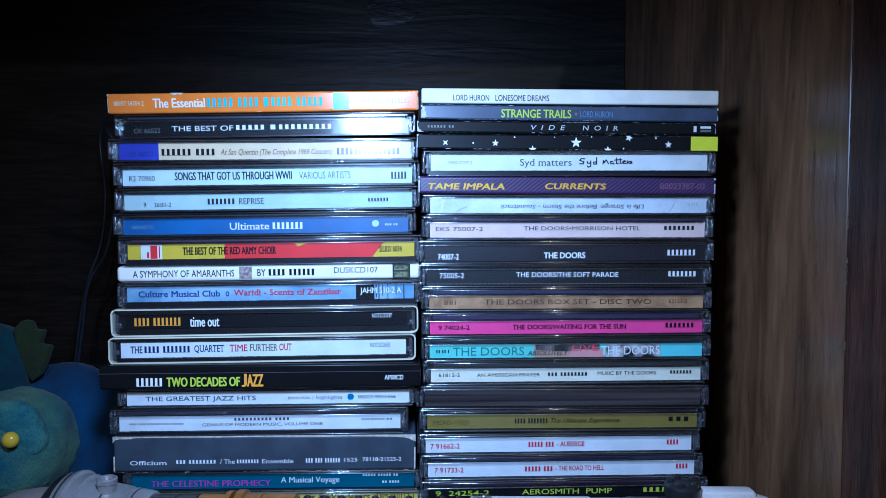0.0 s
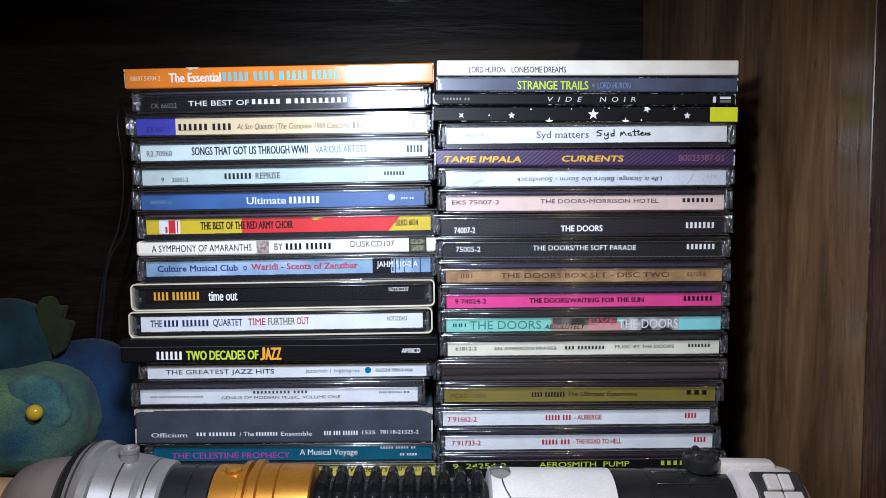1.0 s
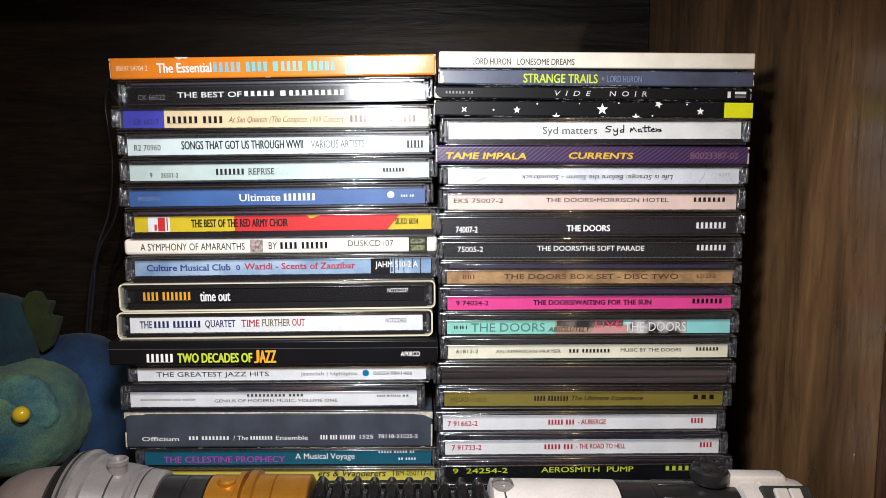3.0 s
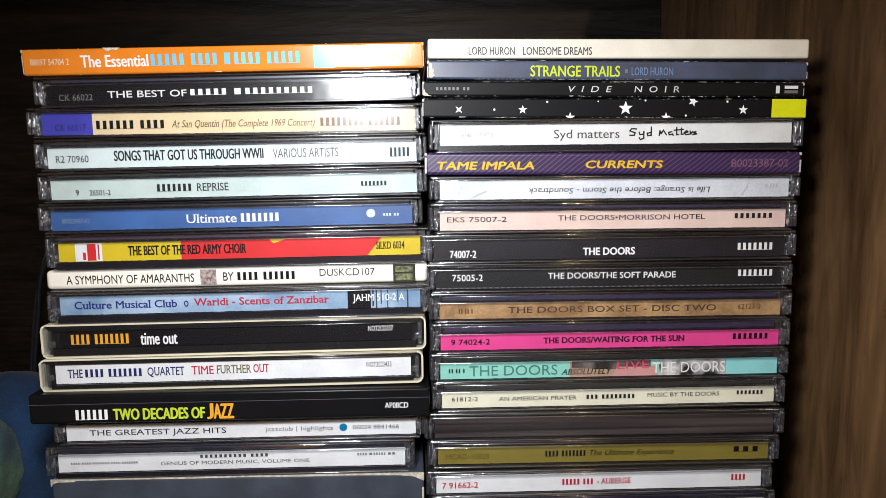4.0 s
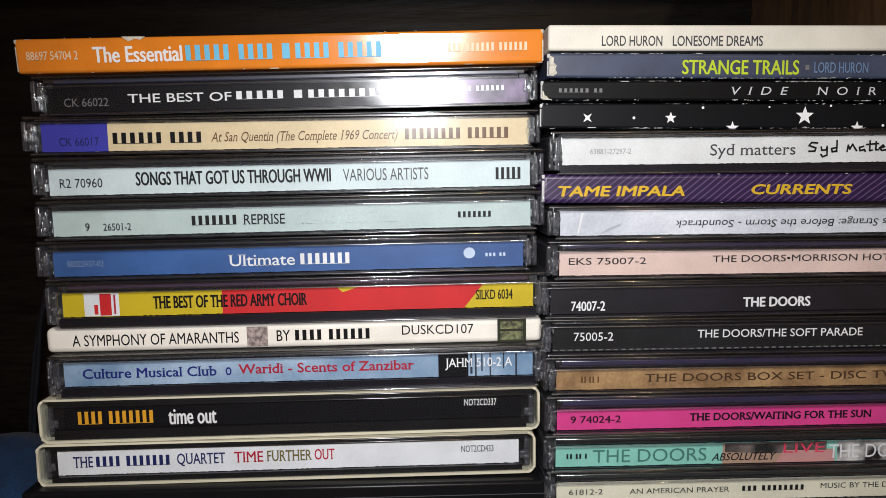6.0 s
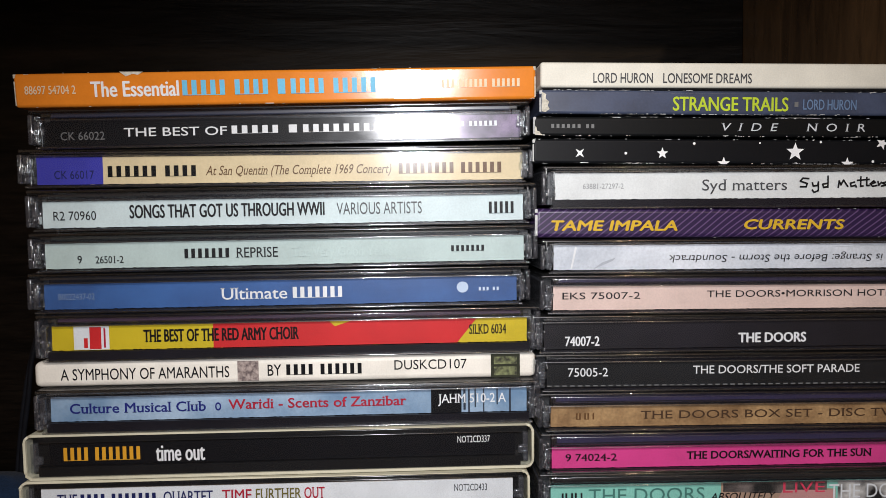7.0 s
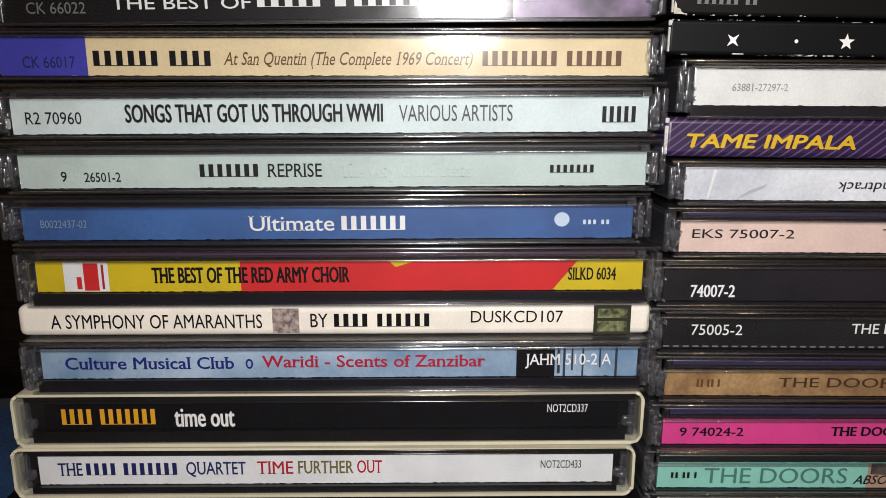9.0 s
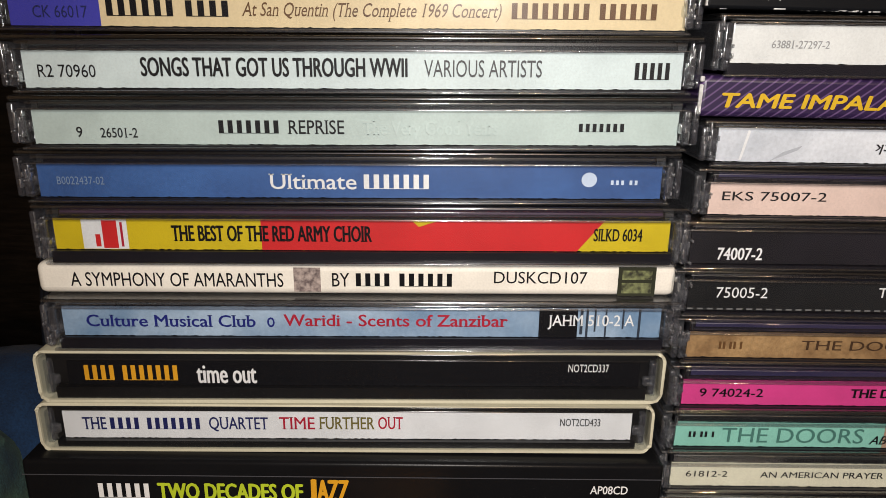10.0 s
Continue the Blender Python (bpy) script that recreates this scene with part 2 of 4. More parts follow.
def bars(words, x0, x1, z, high, y, colour, parent):
    """Plain bars for words, one for each, of the lengths given, over x0 to x1; a long one is notched at every letter's pitch."""
    total = sum(words) + 0.6 * (len(words) - 1)
    at = x0
    for w in words:
        wide = w / total * (x1 - x0)
        bm, pitch = bmesh.new(), wide / max(1, round(w))
        cuts = [0.0]
        for k in range(round(w)):
            cuts += [(k + 0.54) * pitch, (k + 1) * pitch]
        cuts = cuts[:-1]
        cols = [[bm.verts.new(((at + c) / 1000, y / 1000, (z + v * high) / 1000)) for v in (-0.5, -0.46, 0.5)] for c in (cuts if w >= 2 else [0.0, wide])]
        for k, (a, b) in enumerate(zip(cols, cols[1:])):
            bm.faces.new((a[0], b[0], b[1], a[1]))
            if k % 2 == 0:
                bm.faces.new((a[1], b[1], b[2], a[2]))
        part("printed_bar", bm, colour, parent)
        at += wide + 0.6 / total * (x1 - x0)


def patch(name, points, y, colour, parent):
    bm = bmesh.new()
    bm.faces.new([bm.verts.new((x / 1000, y / 1000, z / 1000)) for x, z in points])
    return part(name, bm, colour, parent)


# ---------------------------------------------------------------- the cabinet and the room round it


def slab(name, x0, x1, y0, y1, z0, z1, mat, bevel=0.0):
    ob = new(name, mesh_of(box(bmesh.new(), x0, x1, y0, y1, z0, z1, bevel), name, mat))
    return tagged(ob, kind="structure")


BACK, RIGHT, LEFT, FRONT = 207, 149.4, -330, -55
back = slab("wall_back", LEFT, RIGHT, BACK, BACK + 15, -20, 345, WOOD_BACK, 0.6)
tagged(back, "dark-stained wooden back of the cabinet, lying grain", "wall")
side = slab("wall_right", RIGHT, RIGHT + 22, FRONT + 1, BACK + 15, -20, 345, WOOD_SIDE, 1.0)
tagged(side, "dark-stained wooden side of the cabinet, upright grain", "wall")
# a dark knot in the back
knot = bmesh.new()
ring = [knot.verts.new((-0.0156 + 0.02 * (1 + 0.12 * math.sin(3 * a + 1)) * math.cos(a), (BACK - 0.25) / 1000, 0.2845 + 0.0148 * (1 + 0.15 * math.sin(2 * a)) * math.sin(a))) for a in (2 * math.pi * k / 28 for k in range(28))]
knot.faces.new(ring)
bmesh.ops.extrude_face_region(knot, geom=list(knot.faces))
bmesh.ops.translate(knot, vec=(0, 0.0006, 0), verts=list(knot.verts)[28:])
bmesh.ops.recalc_face_normals(knot, faces=knot.faces)
part("knot", knot, wood("dark_knot", (0.012, 0.01, 0.01), (0.006, 0.005, 0.005), (0.3, 1, 1)), back, "dark wood knot")
edge = slab("trim_right", RIGHT - 1.0, RIGHT + 60, FRONT - 22, FRONT, -20, 345, WOOD_EDGE, 2.0)
tagged(edge, "reddish-brown stained front edge of the cabinet", "trim")
worn, rnd = bmesh.new(), random.Random(8)
for k in range(60):
    z = rnd.gauss(160, 26)
    box(worn, RIGHT - 1.06, RIGHT - 0.5, FRONT - 1.7 - rnd.uniform(0, 0.3), FRONT - 1.3, z, z + rnd.uniform(0.3, 3))
tagged(part("worn_arris", worn, material("bare_pale_wood", (0.2, 0.15, 0.1), 0.7, vary=0.3), edge, "arris worn to bare pale wood"), kind="stuff")
tagged(slab("wall_left", LEFT - 22, LEFT, FRONT, BACK + 15, -20, 345, WOOD_SIDE, 1.0), "dark-stained wooden side of the cabinet", "wall")
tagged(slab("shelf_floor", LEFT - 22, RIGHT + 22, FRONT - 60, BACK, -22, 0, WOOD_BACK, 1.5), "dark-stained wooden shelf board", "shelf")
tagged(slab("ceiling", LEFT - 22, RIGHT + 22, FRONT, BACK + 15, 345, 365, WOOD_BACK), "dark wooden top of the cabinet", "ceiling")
# unseen room, drawn close and pale so its walls bounce light into the shadows
for name, dims, mat in (
    ("floor", (-1200, 1200, -2400, 260, -900, -880), CARPET), ("room_ceiling", (-1200, 1200, -2400, 260, 1400, 1420), BOUNCE_PLASTER),
    ("wall_south", (-1200, 1200, -2420, -2400, -900, 1420), BOUNCE_PLASTER), ("wall_north", (-1200, 1200, 260, 280, -900, 1420), BOUNCE_PLASTER),
    ("wall_west", (-1220, -1200, -2400, 260, -900, 1420), BOUNCE_PLASTER), ("wall_east", (1200, 1220, -2400, 260, -900, 1420), BOUNCE_PLASTER),
):
    slab(name, *dims, mat)

# ---------------------------------------------------------------- cases and sleeves
BLACK, WHITE, GREY = ink(0.0045, 0.0045, 0.006), ink(0.82, 0.82, 0.82), ink(0.06, 0.06, 0.065)
# booklet edges tinted mostly blue-violet, the gaps' reflections put into their colour
BOOKLET_SHEENS = [ink(0.03, 0.026, 0.08), ink(0.06, 0.03, 0.07), ink(0.02, 0.02, 0.023), ink(0.03, 0.036, 0.036), ink(0.022, 0.027, 0.06)]


def jewel_case(spec, z0, z1, slope, label_z):
    """A clear hinged case lying flat, its printed back strip to the front. Millimetres; origin at the strip's left end."""
    x0, x1 = spec["x"]
    wide, tall = x1 - x0, z1 - z0
    root = empty("jewel_case", x0, spec.get("y", 0.0), z0, slope)
    tagged(root, spec["label"], "CD case", "stacked CD cases")
    lo, hi = label_z[0] - z0, label_z[1] - z0
    a, b = spec.get("ends", (3.6, 3.4))
    L, R = -a, wide + b
    seam = min(hi + 0.9, tall - 0.9)
    body = SMOKE if spec.get("smoke") else CLEAR
    bm = box(bmesh.new(), L + 4.2, R - 4.2, 2.6, 139, 1.0, tall - 1.3, 0.4, 1)
    box(bm, L + 2.9, R - 2.9, 0.95, 2.5, 0.25, max(0.6, lo - 0.15))
    part("tray", bm, TRAY, root, "black plastic disc tray")
    bm = bmesh.new()
    box(bm, L + 2.4, R - 2.4, 0.0, 1.6, 0.1, seam, 0.75, 5)
    open_back(bm)
    base = part("base_shell", bm, body, root, "clear plastic base")
    bm = bmesh.new()
    box(bm, L + 2.0, R - 2.0, -0.15, 1.0, 0.1, 0.66, 0.26, 4)
    box(bm, L + 2.2, R - 2.2, -0.08, 1.0, hi + 0.1, hi + 0.46, 0.17, 3)
    part("lip", bm, EDGE, base, "polished moulded lip")
    bm = bmesh.new()
    box(bm, L + 0.3, R - 0.3, 0.25, 141, tall - 1.05, tall - 0.05, 0.48, 5)
    box(bm, L + 3.2, R - 3.2, 0.5, 1.7, seam + 0.1, tall - 1.08, 0.2, 2)
    open_back(bm)
    lid = part("lid", bm, EDGE, root, "clear plastic lid")
    for s, e in ((L, 1), (R, -1)):
        part("lid_wing", box(bmesh.new(), min(s, s + e * 1.3), max(s, s + e * 1.3), 0.3, 138, 1.2, tall - 1.3, 0.4, 2), MILKY, lid)
    for s, e in ((L, 1), (R, -1)):
        bm = bmesh.new()
        box(bm, min(s + e * 1.5, s + e * 3.0), max(s + e * 1.5, s + e * 3.0), 0.2, 5, 1.2, seam - 0.6, 0.35, 2)
        box(bm, min(s + e * 1.1, s + e * 3.6), max(s + e * 1.1, s + e * 3.6), 1.2, 4, 3.2, 5.4, 0.5, 2)
        part("hinge", bm, MILKY, root, "clear hinge lug")
        # random ribs and catches, added and paled to make glints behind the clear ends
        bm = bmesh.new()
        rnd = random.Random(int(z0 * 31 + s * 7))
        for k in range(12):
            u, v = s + e * rnd.uniform(0.3, 3.4), rnd.uniform(1.0, tall - 2.2)
            d = rnd.uniform(0.0, 0.7)
            box(bm, u - rnd.uniform(0.1, 0.22), u + rnd.uniform(0.1, 0.25), d - 0.1, d + 1.2, v, v + rnd.choice((0.4, 0.6, 0.9, 1.8)), 0.11, 2)
        tagged(part("moulded_ribs", bm, GLINT, root, "small clear ribs added for glints"), kind="stuff")
        bm = bmesh.new()
        box(bm, min(s + e * 1.6, s + e * 4.0), max(s + e * 1.6, s + e * 4.0), 5.4, 60, 1.2, tall - 1.5, 0.2, 1)
        part("tray_end", bm, TRAY_END, root)
    tone = BOOKLET_SHEENS[int(abs(x0 * 7 + z0 * 3)) % len(BOOKLET_SHEENS)]
    if tall - 1.1 - (seam + 0.15) > 0.3:
        part("booklet", box(bmesh.new(), L + 5, R - 5, 2.1, 125, seam + 0.15, tall - 1.1), tone, root, "edge of the printed booklet")
    strip = ragged_strip(0, wide, 1.75, 2.1, lo, hi, int(z0 * 10 + x0))
    strip = part("spine_label", strip, spec["paper"], root, spec.get("strip", ""))
    return root, strip, 1.7, lo, hi, wide


def card_sleeve(spec, z0, z1, slope, label_z):
    """A card box or folder with rounded, slightly worn corners."""
    x0, x1 = spec["x"]
    wide, tall = x1 - x0, z1 - z0
    root = empty(spec.get("name", "card_sleeve"), x0, spec.get("y", 0.0), z0, slope)
    tagged(root, spec["label"], "CD sleeve", "stacked CD cases")
    body = part("sleeve", box(bmesh.new(), 0, wide, 0, spec.get("deep", 128), 0.05, tall - 0.05, spec.get("round", 0.7), 3), spec["paper"], root)
    if spec.get("worn"):
        rnd = random.Random(spec["worn"])
        bm = bmesh.new()
        spots = [(rnd.uniform(2, wide - 2), rnd.random() < 0.4) for k in range(9)]
        for k in range(spec.get("chips", 150)):
            x, top = rnd.choice(spots)
            x = min(wide - 1, max(0.5, rnd.gauss(x, 5)))
            if rnd.random() < 0.3:
                x, top = rnd.uniform(0.5, wide - 1), rnd.random() < 0.5
            w = rnd.uniform(0.08, 0.6) * (3.5 if rnd.random() < 0.1 else 1)
            depth = abs(rnd.gauss(0.08, 0.09))
            z = tall - depth if top else depth
            h = rnd.uniform(0.05, 0.2)
            box(bm, x, min(wide - 0.3, x + w), -0.03, 0.2, max(0.02, z - h / 2), min(tall - 0.02, z + h / 2))
        for x in (0.35, wide - 0.35):
            box(bm, x - 0.35, x + 0.35, 0.1, 0.6, 0.5, tall * rnd.uniform(0.4, 0.8), 0.1, 1)
            box(bm, x - 0.4, x + 0.4, 0.05, 0.6, tall - 1.2, tall - 0.2, 0.15, 1)
        tagged(part("worn_edge", bm, spec.get("core", BOARD_EDGE), root, "edges worn down to pale board"), kind="stuff")
    return root, body, -0.05, 0, tall, wide


def slip_case(spec, z0, z1, slope, label_z):
    """A card slipcase open to the front with a clear case inside."""
    x0, x1 = spec["x"]
    wide, tall = x1 - x0, z1 - z0
    root = empty("slipcase", x0, spec.get("y", 0.0), z0, slope)
    tagged(root, spec["label"], "CD slipcase", "stacked CD cases")
    bm = bmesh.new()
    c = 0.6
    # one rounded ring, swept back
    ring = []
    for inset in (0, c):
        loop, r = [], 2.2 - inset
        for cx, cz, a0 in ((wide - 2.2, tall - 2.2, 0), (2.2, tall - 2.2, 90), (2.2, 2.2, 180), (wide - 2.2, 2.2, 270)):
            for k in range(6):
                a = radians(a0 + 18 * k)
                loop.append((cx + r * math.cos(a), cz + r * math.sin(a)))
        ring.append(loop)
    n = len(ring[0])
    wob = random.Random(int(z0 * 10))
    vs = [[[bm.verts.new((x / 1000, (y + wob.uniform(-0.3, 0.2)) / 1000, z / 1000)) for x, z in loop] for y in (0, 126)] for loop in ring]
    for k in range(n):
        j = (k + 1) % n
        bm.faces.new((vs[0][0][k], vs[0][0][j], vs[0][1][j], vs[0][1][k]))
        bm.faces.new((vs[1][0][j], vs[1][0][k], vs[1][1][k], vs[1][1][j]))
        bm.faces.new((vs[0][0][j], vs[0][0][k], vs[1][0][k], vs[1][0][j]))
    bmesh.ops.recalc_face_normals(bm, faces=bm.faces)
    part("slipcover", bm, BOARD_EDGE if spec.get("aged") else ink(0.6, 0.57, 0.43, 0.6), root, "off-white card slipcover")
    lo, hi = label_z[0] - z0, label_z[1] - z0
    l0, l1 = spec["strip_x"][0] - x0, spec["strip_x"][1] - x0
    bm = box(bmesh.new(), 1.1, wide - 1.1, 2.2, 120, 0.85, tall - 0.85, 0.3, 1)
    box(bm, 3.4, wide - 3.4, 0.45, 2.4, 0.7, lo - 0.12)
    box(bm, 3.4, wide - 3.4, 0.45, 2.4, hi + 0.15, tall - 0.7)
    part("tray", bm, GLOOM, root, "black plastic disc tray")
    bm = bmesh.new()
    box(bm, 0.8, wide - 0.8, 0.05, 2.0, 0.65, hi + 0.7, 0.35, 3)
    box(bm, 0.8, wide - 0.8, 0.15, 2.4, hi + 0.75, tall - 0.65, 0.35, 3)
    open_back(bm)
    part("inner_case", bm, CLEAR, root, "clear plastic case inside the slipcover")
    for s, e in ((1.4, 1), (wide - 1.4, -1)):
        bm = bmesh.new()
        box(bm, min(s, s + e * 1.4), max(s, s + e * 1.4), 0.3, 2.1, 1.6, hi, 0.35, 2)
        box(bm, min(s, s + e * 2.6), max(s, s + e * 2.6), 0.9, 2.1, 3.4, 5.6, 0.5, 2)
        part("hinge", bm, MILKY, root, "clear hinge lug")
    strip = part("spine_label", ragged_strip(l0, l1, 1.5, 1.9, lo, hi, int(z0 * 10)), spec["paper"], root)
    return root, strip, 1.45, lo, hi, wide


def stripes_paper():
    m = material("purple_card_with_wavy_lines", (0.035, 0.016, 0.075), 0.4)
    n, l = m.node_tree.nodes, m.node_tree.links
    co, mp, wv, ramp = n.new("ShaderNodeTexCoord"), n.new("ShaderNodeMapping"), n.new("ShaderNodeTexWave"), n.new("ShaderNodeValToRGB")
    mp.inputs["Rotation"].default_value = (0, radians(-52), 0)
    wv.inputs["Scale"].default_value, wv.inputs["Distortion"].default_value = 245, 2.6
    wv.inputs["Detail"].default_value, wv.inputs["Detail Scale"].default_value = 0.5, 0.25
    ramp.color_ramp.elements[0].color, ramp.color_ramp.elements[1].color = (0.021, 0.009, 0.046, 1), (0.105, 0.06, 0.155, 1)
    ramp.color_ramp.elements[0].position, ramp.color_ramp.elements[1].position = 0.76, 0.99
    l.new(co.outputs["Object"], mp.inputs[0])
    l.new(mp.outputs[0], wv.inputs["Vector"])
    l.new(wv.outputs["Fac"], ramp.inputs["Fac"])
    l.new(ramp.outputs[0], n["Principled BSDF"].inputs["Base Color"])
    return m


def mottled(name, a, b, scale, rough=0.4, spread=(1, 1, 1), grain=0.15):
    return material(name, a, rough, vary=0.2, scale=scale, second=b, spread=spread, fine=grain)


ORANGE, SKY, CREAM, NAVY = material("laminated_orange_card", (0.72, 0.22, 0.018), 0.17, vary=0.07, scale=120, bump=0.01, fine=0.05, shine=0.6), ink(0.16, 0.5, 0.72), ink(0.74, 0.6, 0.36), ink(0.012, 0.017, 0.1)
OFFWHITE, RED, YELLOW, LIME = ink(0.8, 0.76, 0.68), ink(0.6, 0.02, 0.022), ink(0.6, 0.45, 0.012), ink(0.5, 0.62, 0.03)
DIM, BROWN, OLIVE, GOLD_INK = ink(0.16, 0.16, 0.16), ink(0.13, 0.06, 0.02), ink(0.2, 0.16, 0.025), ink(0.75, 0.36, 0.02)
DARK, CRIMSON, ROYAL = ink(0.014, 0.014, 0.016), ink(0.42, 0.012, 0.035), ink(0.01, 0.016, 0.17)
LABEL_WHITE = ink(0.76, 0.78, 0.8)

# Print on a strip: ("t", words, from, to, height of its middle, height of its capitals, ink, bold, slant), in parts of the strip's length and height;
# "b" the same with the lengths of plain bars; "p" a coloured field by its corners.


def four(u0, u1, v0=0.0, v1=1.0):
    return [(u0, v0), (u1, v0), (u1, v1), (u0, v1)]


def star(u, v, r, wide, tall, points=5, turn=90.0, inner=0.42):
    out = []
    for k in range(points * 2):
        a, q = radians(turn + 180 * k / points), r if k % 2 == 0 else r * inner
        out.append((u + q * math.cos(a) / wide, min(1, max(0, v + q * math.sin(a) / tall))))
    return out


SERIFED = {"Ultimate", "Syd matters", "Culture Musical Club", "Waridi - Scents of Zanzibar", "JAHM 510-2 A", "REPRISE", "Officium", "/ The", "Ensemble", "1525", "78118-21525-2", "THE CELESTINE PROPHECY", "THE", "QUARTET", "TIME", "FURTHER", "OUT",
           "V  I  D  E", "N  O  I  R", "The Very Good Years", "9", "26501-2", "THE BEST OF THE RED ARMY CHOIR", "SILKD 6034", "63881-27297-2", "THE DOORS/WAITING FOR THE SUN", "9 74024-2", "74007-2", "At San Quentin (The Complete 1969 Concert)", "ers & Wanderers", "THE DOORS BOX SET - DISC TWO"}
# s y d, m a t t e r s
HANDWRITING = [
    [(0.1, 0.85), (0.03, 0.88), (0.0, 0.7), (0.08, 0.55), (0.07, 0.35), (0.0, 0.35)], [(0.14, 0.6), (0.15, 0.4), (0.2, 0.42), (0.21, 0.65), (0.21, 0.1), (0.16, 0.0), (0.14, 0.15)],
    [(0.31, 0.55), (0.26, 0.5), (0.27, 0.3), (0.32, 0.35), (0.32, 1.0), (0.32, 0.3)], [(0.44, 0.3), (0.45, 0.7), (0.47, 0.45), (0.5, 0.75), (0.53, 0.5), (0.55, 0.35)],
    [(0.63, 0.62), (0.58, 0.55), (0.59, 0.35), (0.64, 0.42), (0.65, 0.3)], [(0.7, 0.95), (0.7, 0.35), (0.73, 0.38)], [(0.66, 0.72), (0.8, 0.78)], [(0.77, 0.9), (0.77, 0.4), (0.8, 0.4)],
    [(0.82, 0.5), (0.87, 0.58), (0.85, 0.68), (0.81, 0.5), (0.84, 0.35), (0.89, 0.4)], [(0.9, 0.65), (0.91, 0.4), (0.94, 0.6)], [(0.99, 0.6), (0.95, 0.55), (1.0, 0.42), (0.94, 0.36)],
]
left = []
right = []


def add(stack, build, x, z, slope, paper, label, prints=(), **more):
    stack.append(dict(build=build, x=x, z=z, slope=slope, paper=paper, label=label, prints=prints, **more))


add(left, card_sleeve, (-129.0, -1.0), (0.00, 15.30), 0.00, BLACK, "plain black card box at the foot of the stack", name="card_box", out=-0.2)
add(left, jewel_case, (-122.5, -1.7), (16.58, 21.98), -0.71, ink(0.6, 0.52, 0.08), "clear CD case with a yellow printed strip", [
    ("t", "ers & Wanderers", 0.596, 0.83, 0.6, 0.5, BLACK, 0.01, 0.2), ("t", "TBM-050117-1", 0.85, 0.985, 0.6, 0.4, BLACK, 0.0, 0.0)], out=-0.4)
add(left, jewel_case, (-122.1, -3.2), (23.68, 30.18), -0.61, ink(0.01, 0.1, 0.16), "clear CD case with a teal blue strip and magenta title", [
    ("t", "THE CELESTINE PROPHECY", 0.065, 0.487, 0.36, 0.4, ink(0.42, 0.05, 0.4), 0.012, 0.0), ("t", "A Musical Voyage", 0.523, 0.731, 0.55, 0.38, WHITE, 0.005, 0.0),
    ("b", (5, 5, 2), 0.815, 0.945, 0.82, 0.15, LABEL_WHITE), ("b", (2, 4), 0.885, 0.95, 0.35, 0.16, LABEL_WHITE)], out=-0.3)
add(left, card_sleeve, (-129.0, -2.6), (31.55, 47.05), -0.61, mottled("slate_card", (0.05, 0.062, 0.085), (0.04, 0.048, 0.066), 90, 0.42), "slate grey card box with worn cream edges", [
    ("t", "Officium", 0.055, 0.176, 0.27, 0.115, LABEL_WHITE, 0.01, 0.0), ("b", (3, 8), 0.206, 0.34, 0.29, 0.1, LABEL_WHITE), ("t", "/ The", 0.348, 0.398, 0.29, 0.12, LABEL_WHITE, 0, 0.0),
    ("b", (8,), 0.405, 0.48, 0.29, 0.1, LABEL_WHITE), ("t", "Ensemble", 0.488, 0.592, 0.29, 0.115, LABEL_WHITE, 0, 0), ("b", (3, 3, 6), 0.633, 0.75, 0.3, 0.12, LABEL_WHITE),
    ("t", "1525", 0.76, 0.805, 0.31, 0.105, LABEL_WHITE, 0, 0), ("t", "78118-21525-2", 0.822, 0.952, 0.32, 0.105, LABEL_WHITE, 0, 0),
    ("p", "worn_top", [(0.0, 0.82), (0.008, 0.9), (0.02, 0.925), (0.06, 0.93), (0.07, 0.955), (0.2, 0.965), (0.34, 0.955), (0.5, 0.968), (0.68, 0.955), (0.8, 0.96), (0.93, 0.94), (0.97, 0.91), (0.99, 0.84), (1.0, 0.8), (1.0, 1.0), (0.0, 1.0)], BOARD_EDGE)], name="card_box", worn=5, round=1.2, out=-0.4)
add(left, jewel_case, (-126.5, -8.9), (49.08, 55.28), -0.35, LABEL_WHITE, "clear CD case with a plain white strip", [
    ("b", (4, 4, 7, 4, 7), 0.036, 0.228, 0.5, 0.12, DIM), ("b", (10, 4), 0.405, 0.606, 0.76, 0.18, GREY), ("t", "GENIUS OF MODERN MUSIC, VOLUME ONE", 0.291, 0.72, 0.4, 0.2, GREY, 0, 0), ("b", (4, 1, 5, 1, 1), 0.86, 0.97, 0.68, 0.14, DIM)], out=-0.8)
add(left, jewel_case, (-123.3, -5.0), (59.89, 65.54), -0.30, LABEL_WHITE, "clear CD case with a white strip and a blue dot", [
    ("t", "THE GREATEST JAZZ HITS", 0.065, 0.452, 0.5, 0.34, DARK, 0.004, 0), ("t", "jazzclub | highlights", 0.564, 0.759, 0.5, 0.26, DIM, 0, 0),
    ("p", "blue_dot", star(0.789, 0.5, 1.35, 117, 5.6, 12, 90, 1.0), ink(0.0, 0.17, 0.36)), ("t", "06024 9841466", 0.816, 0.951, 0.5, 0.27, GREY, 0, 0)], out=-0.2)
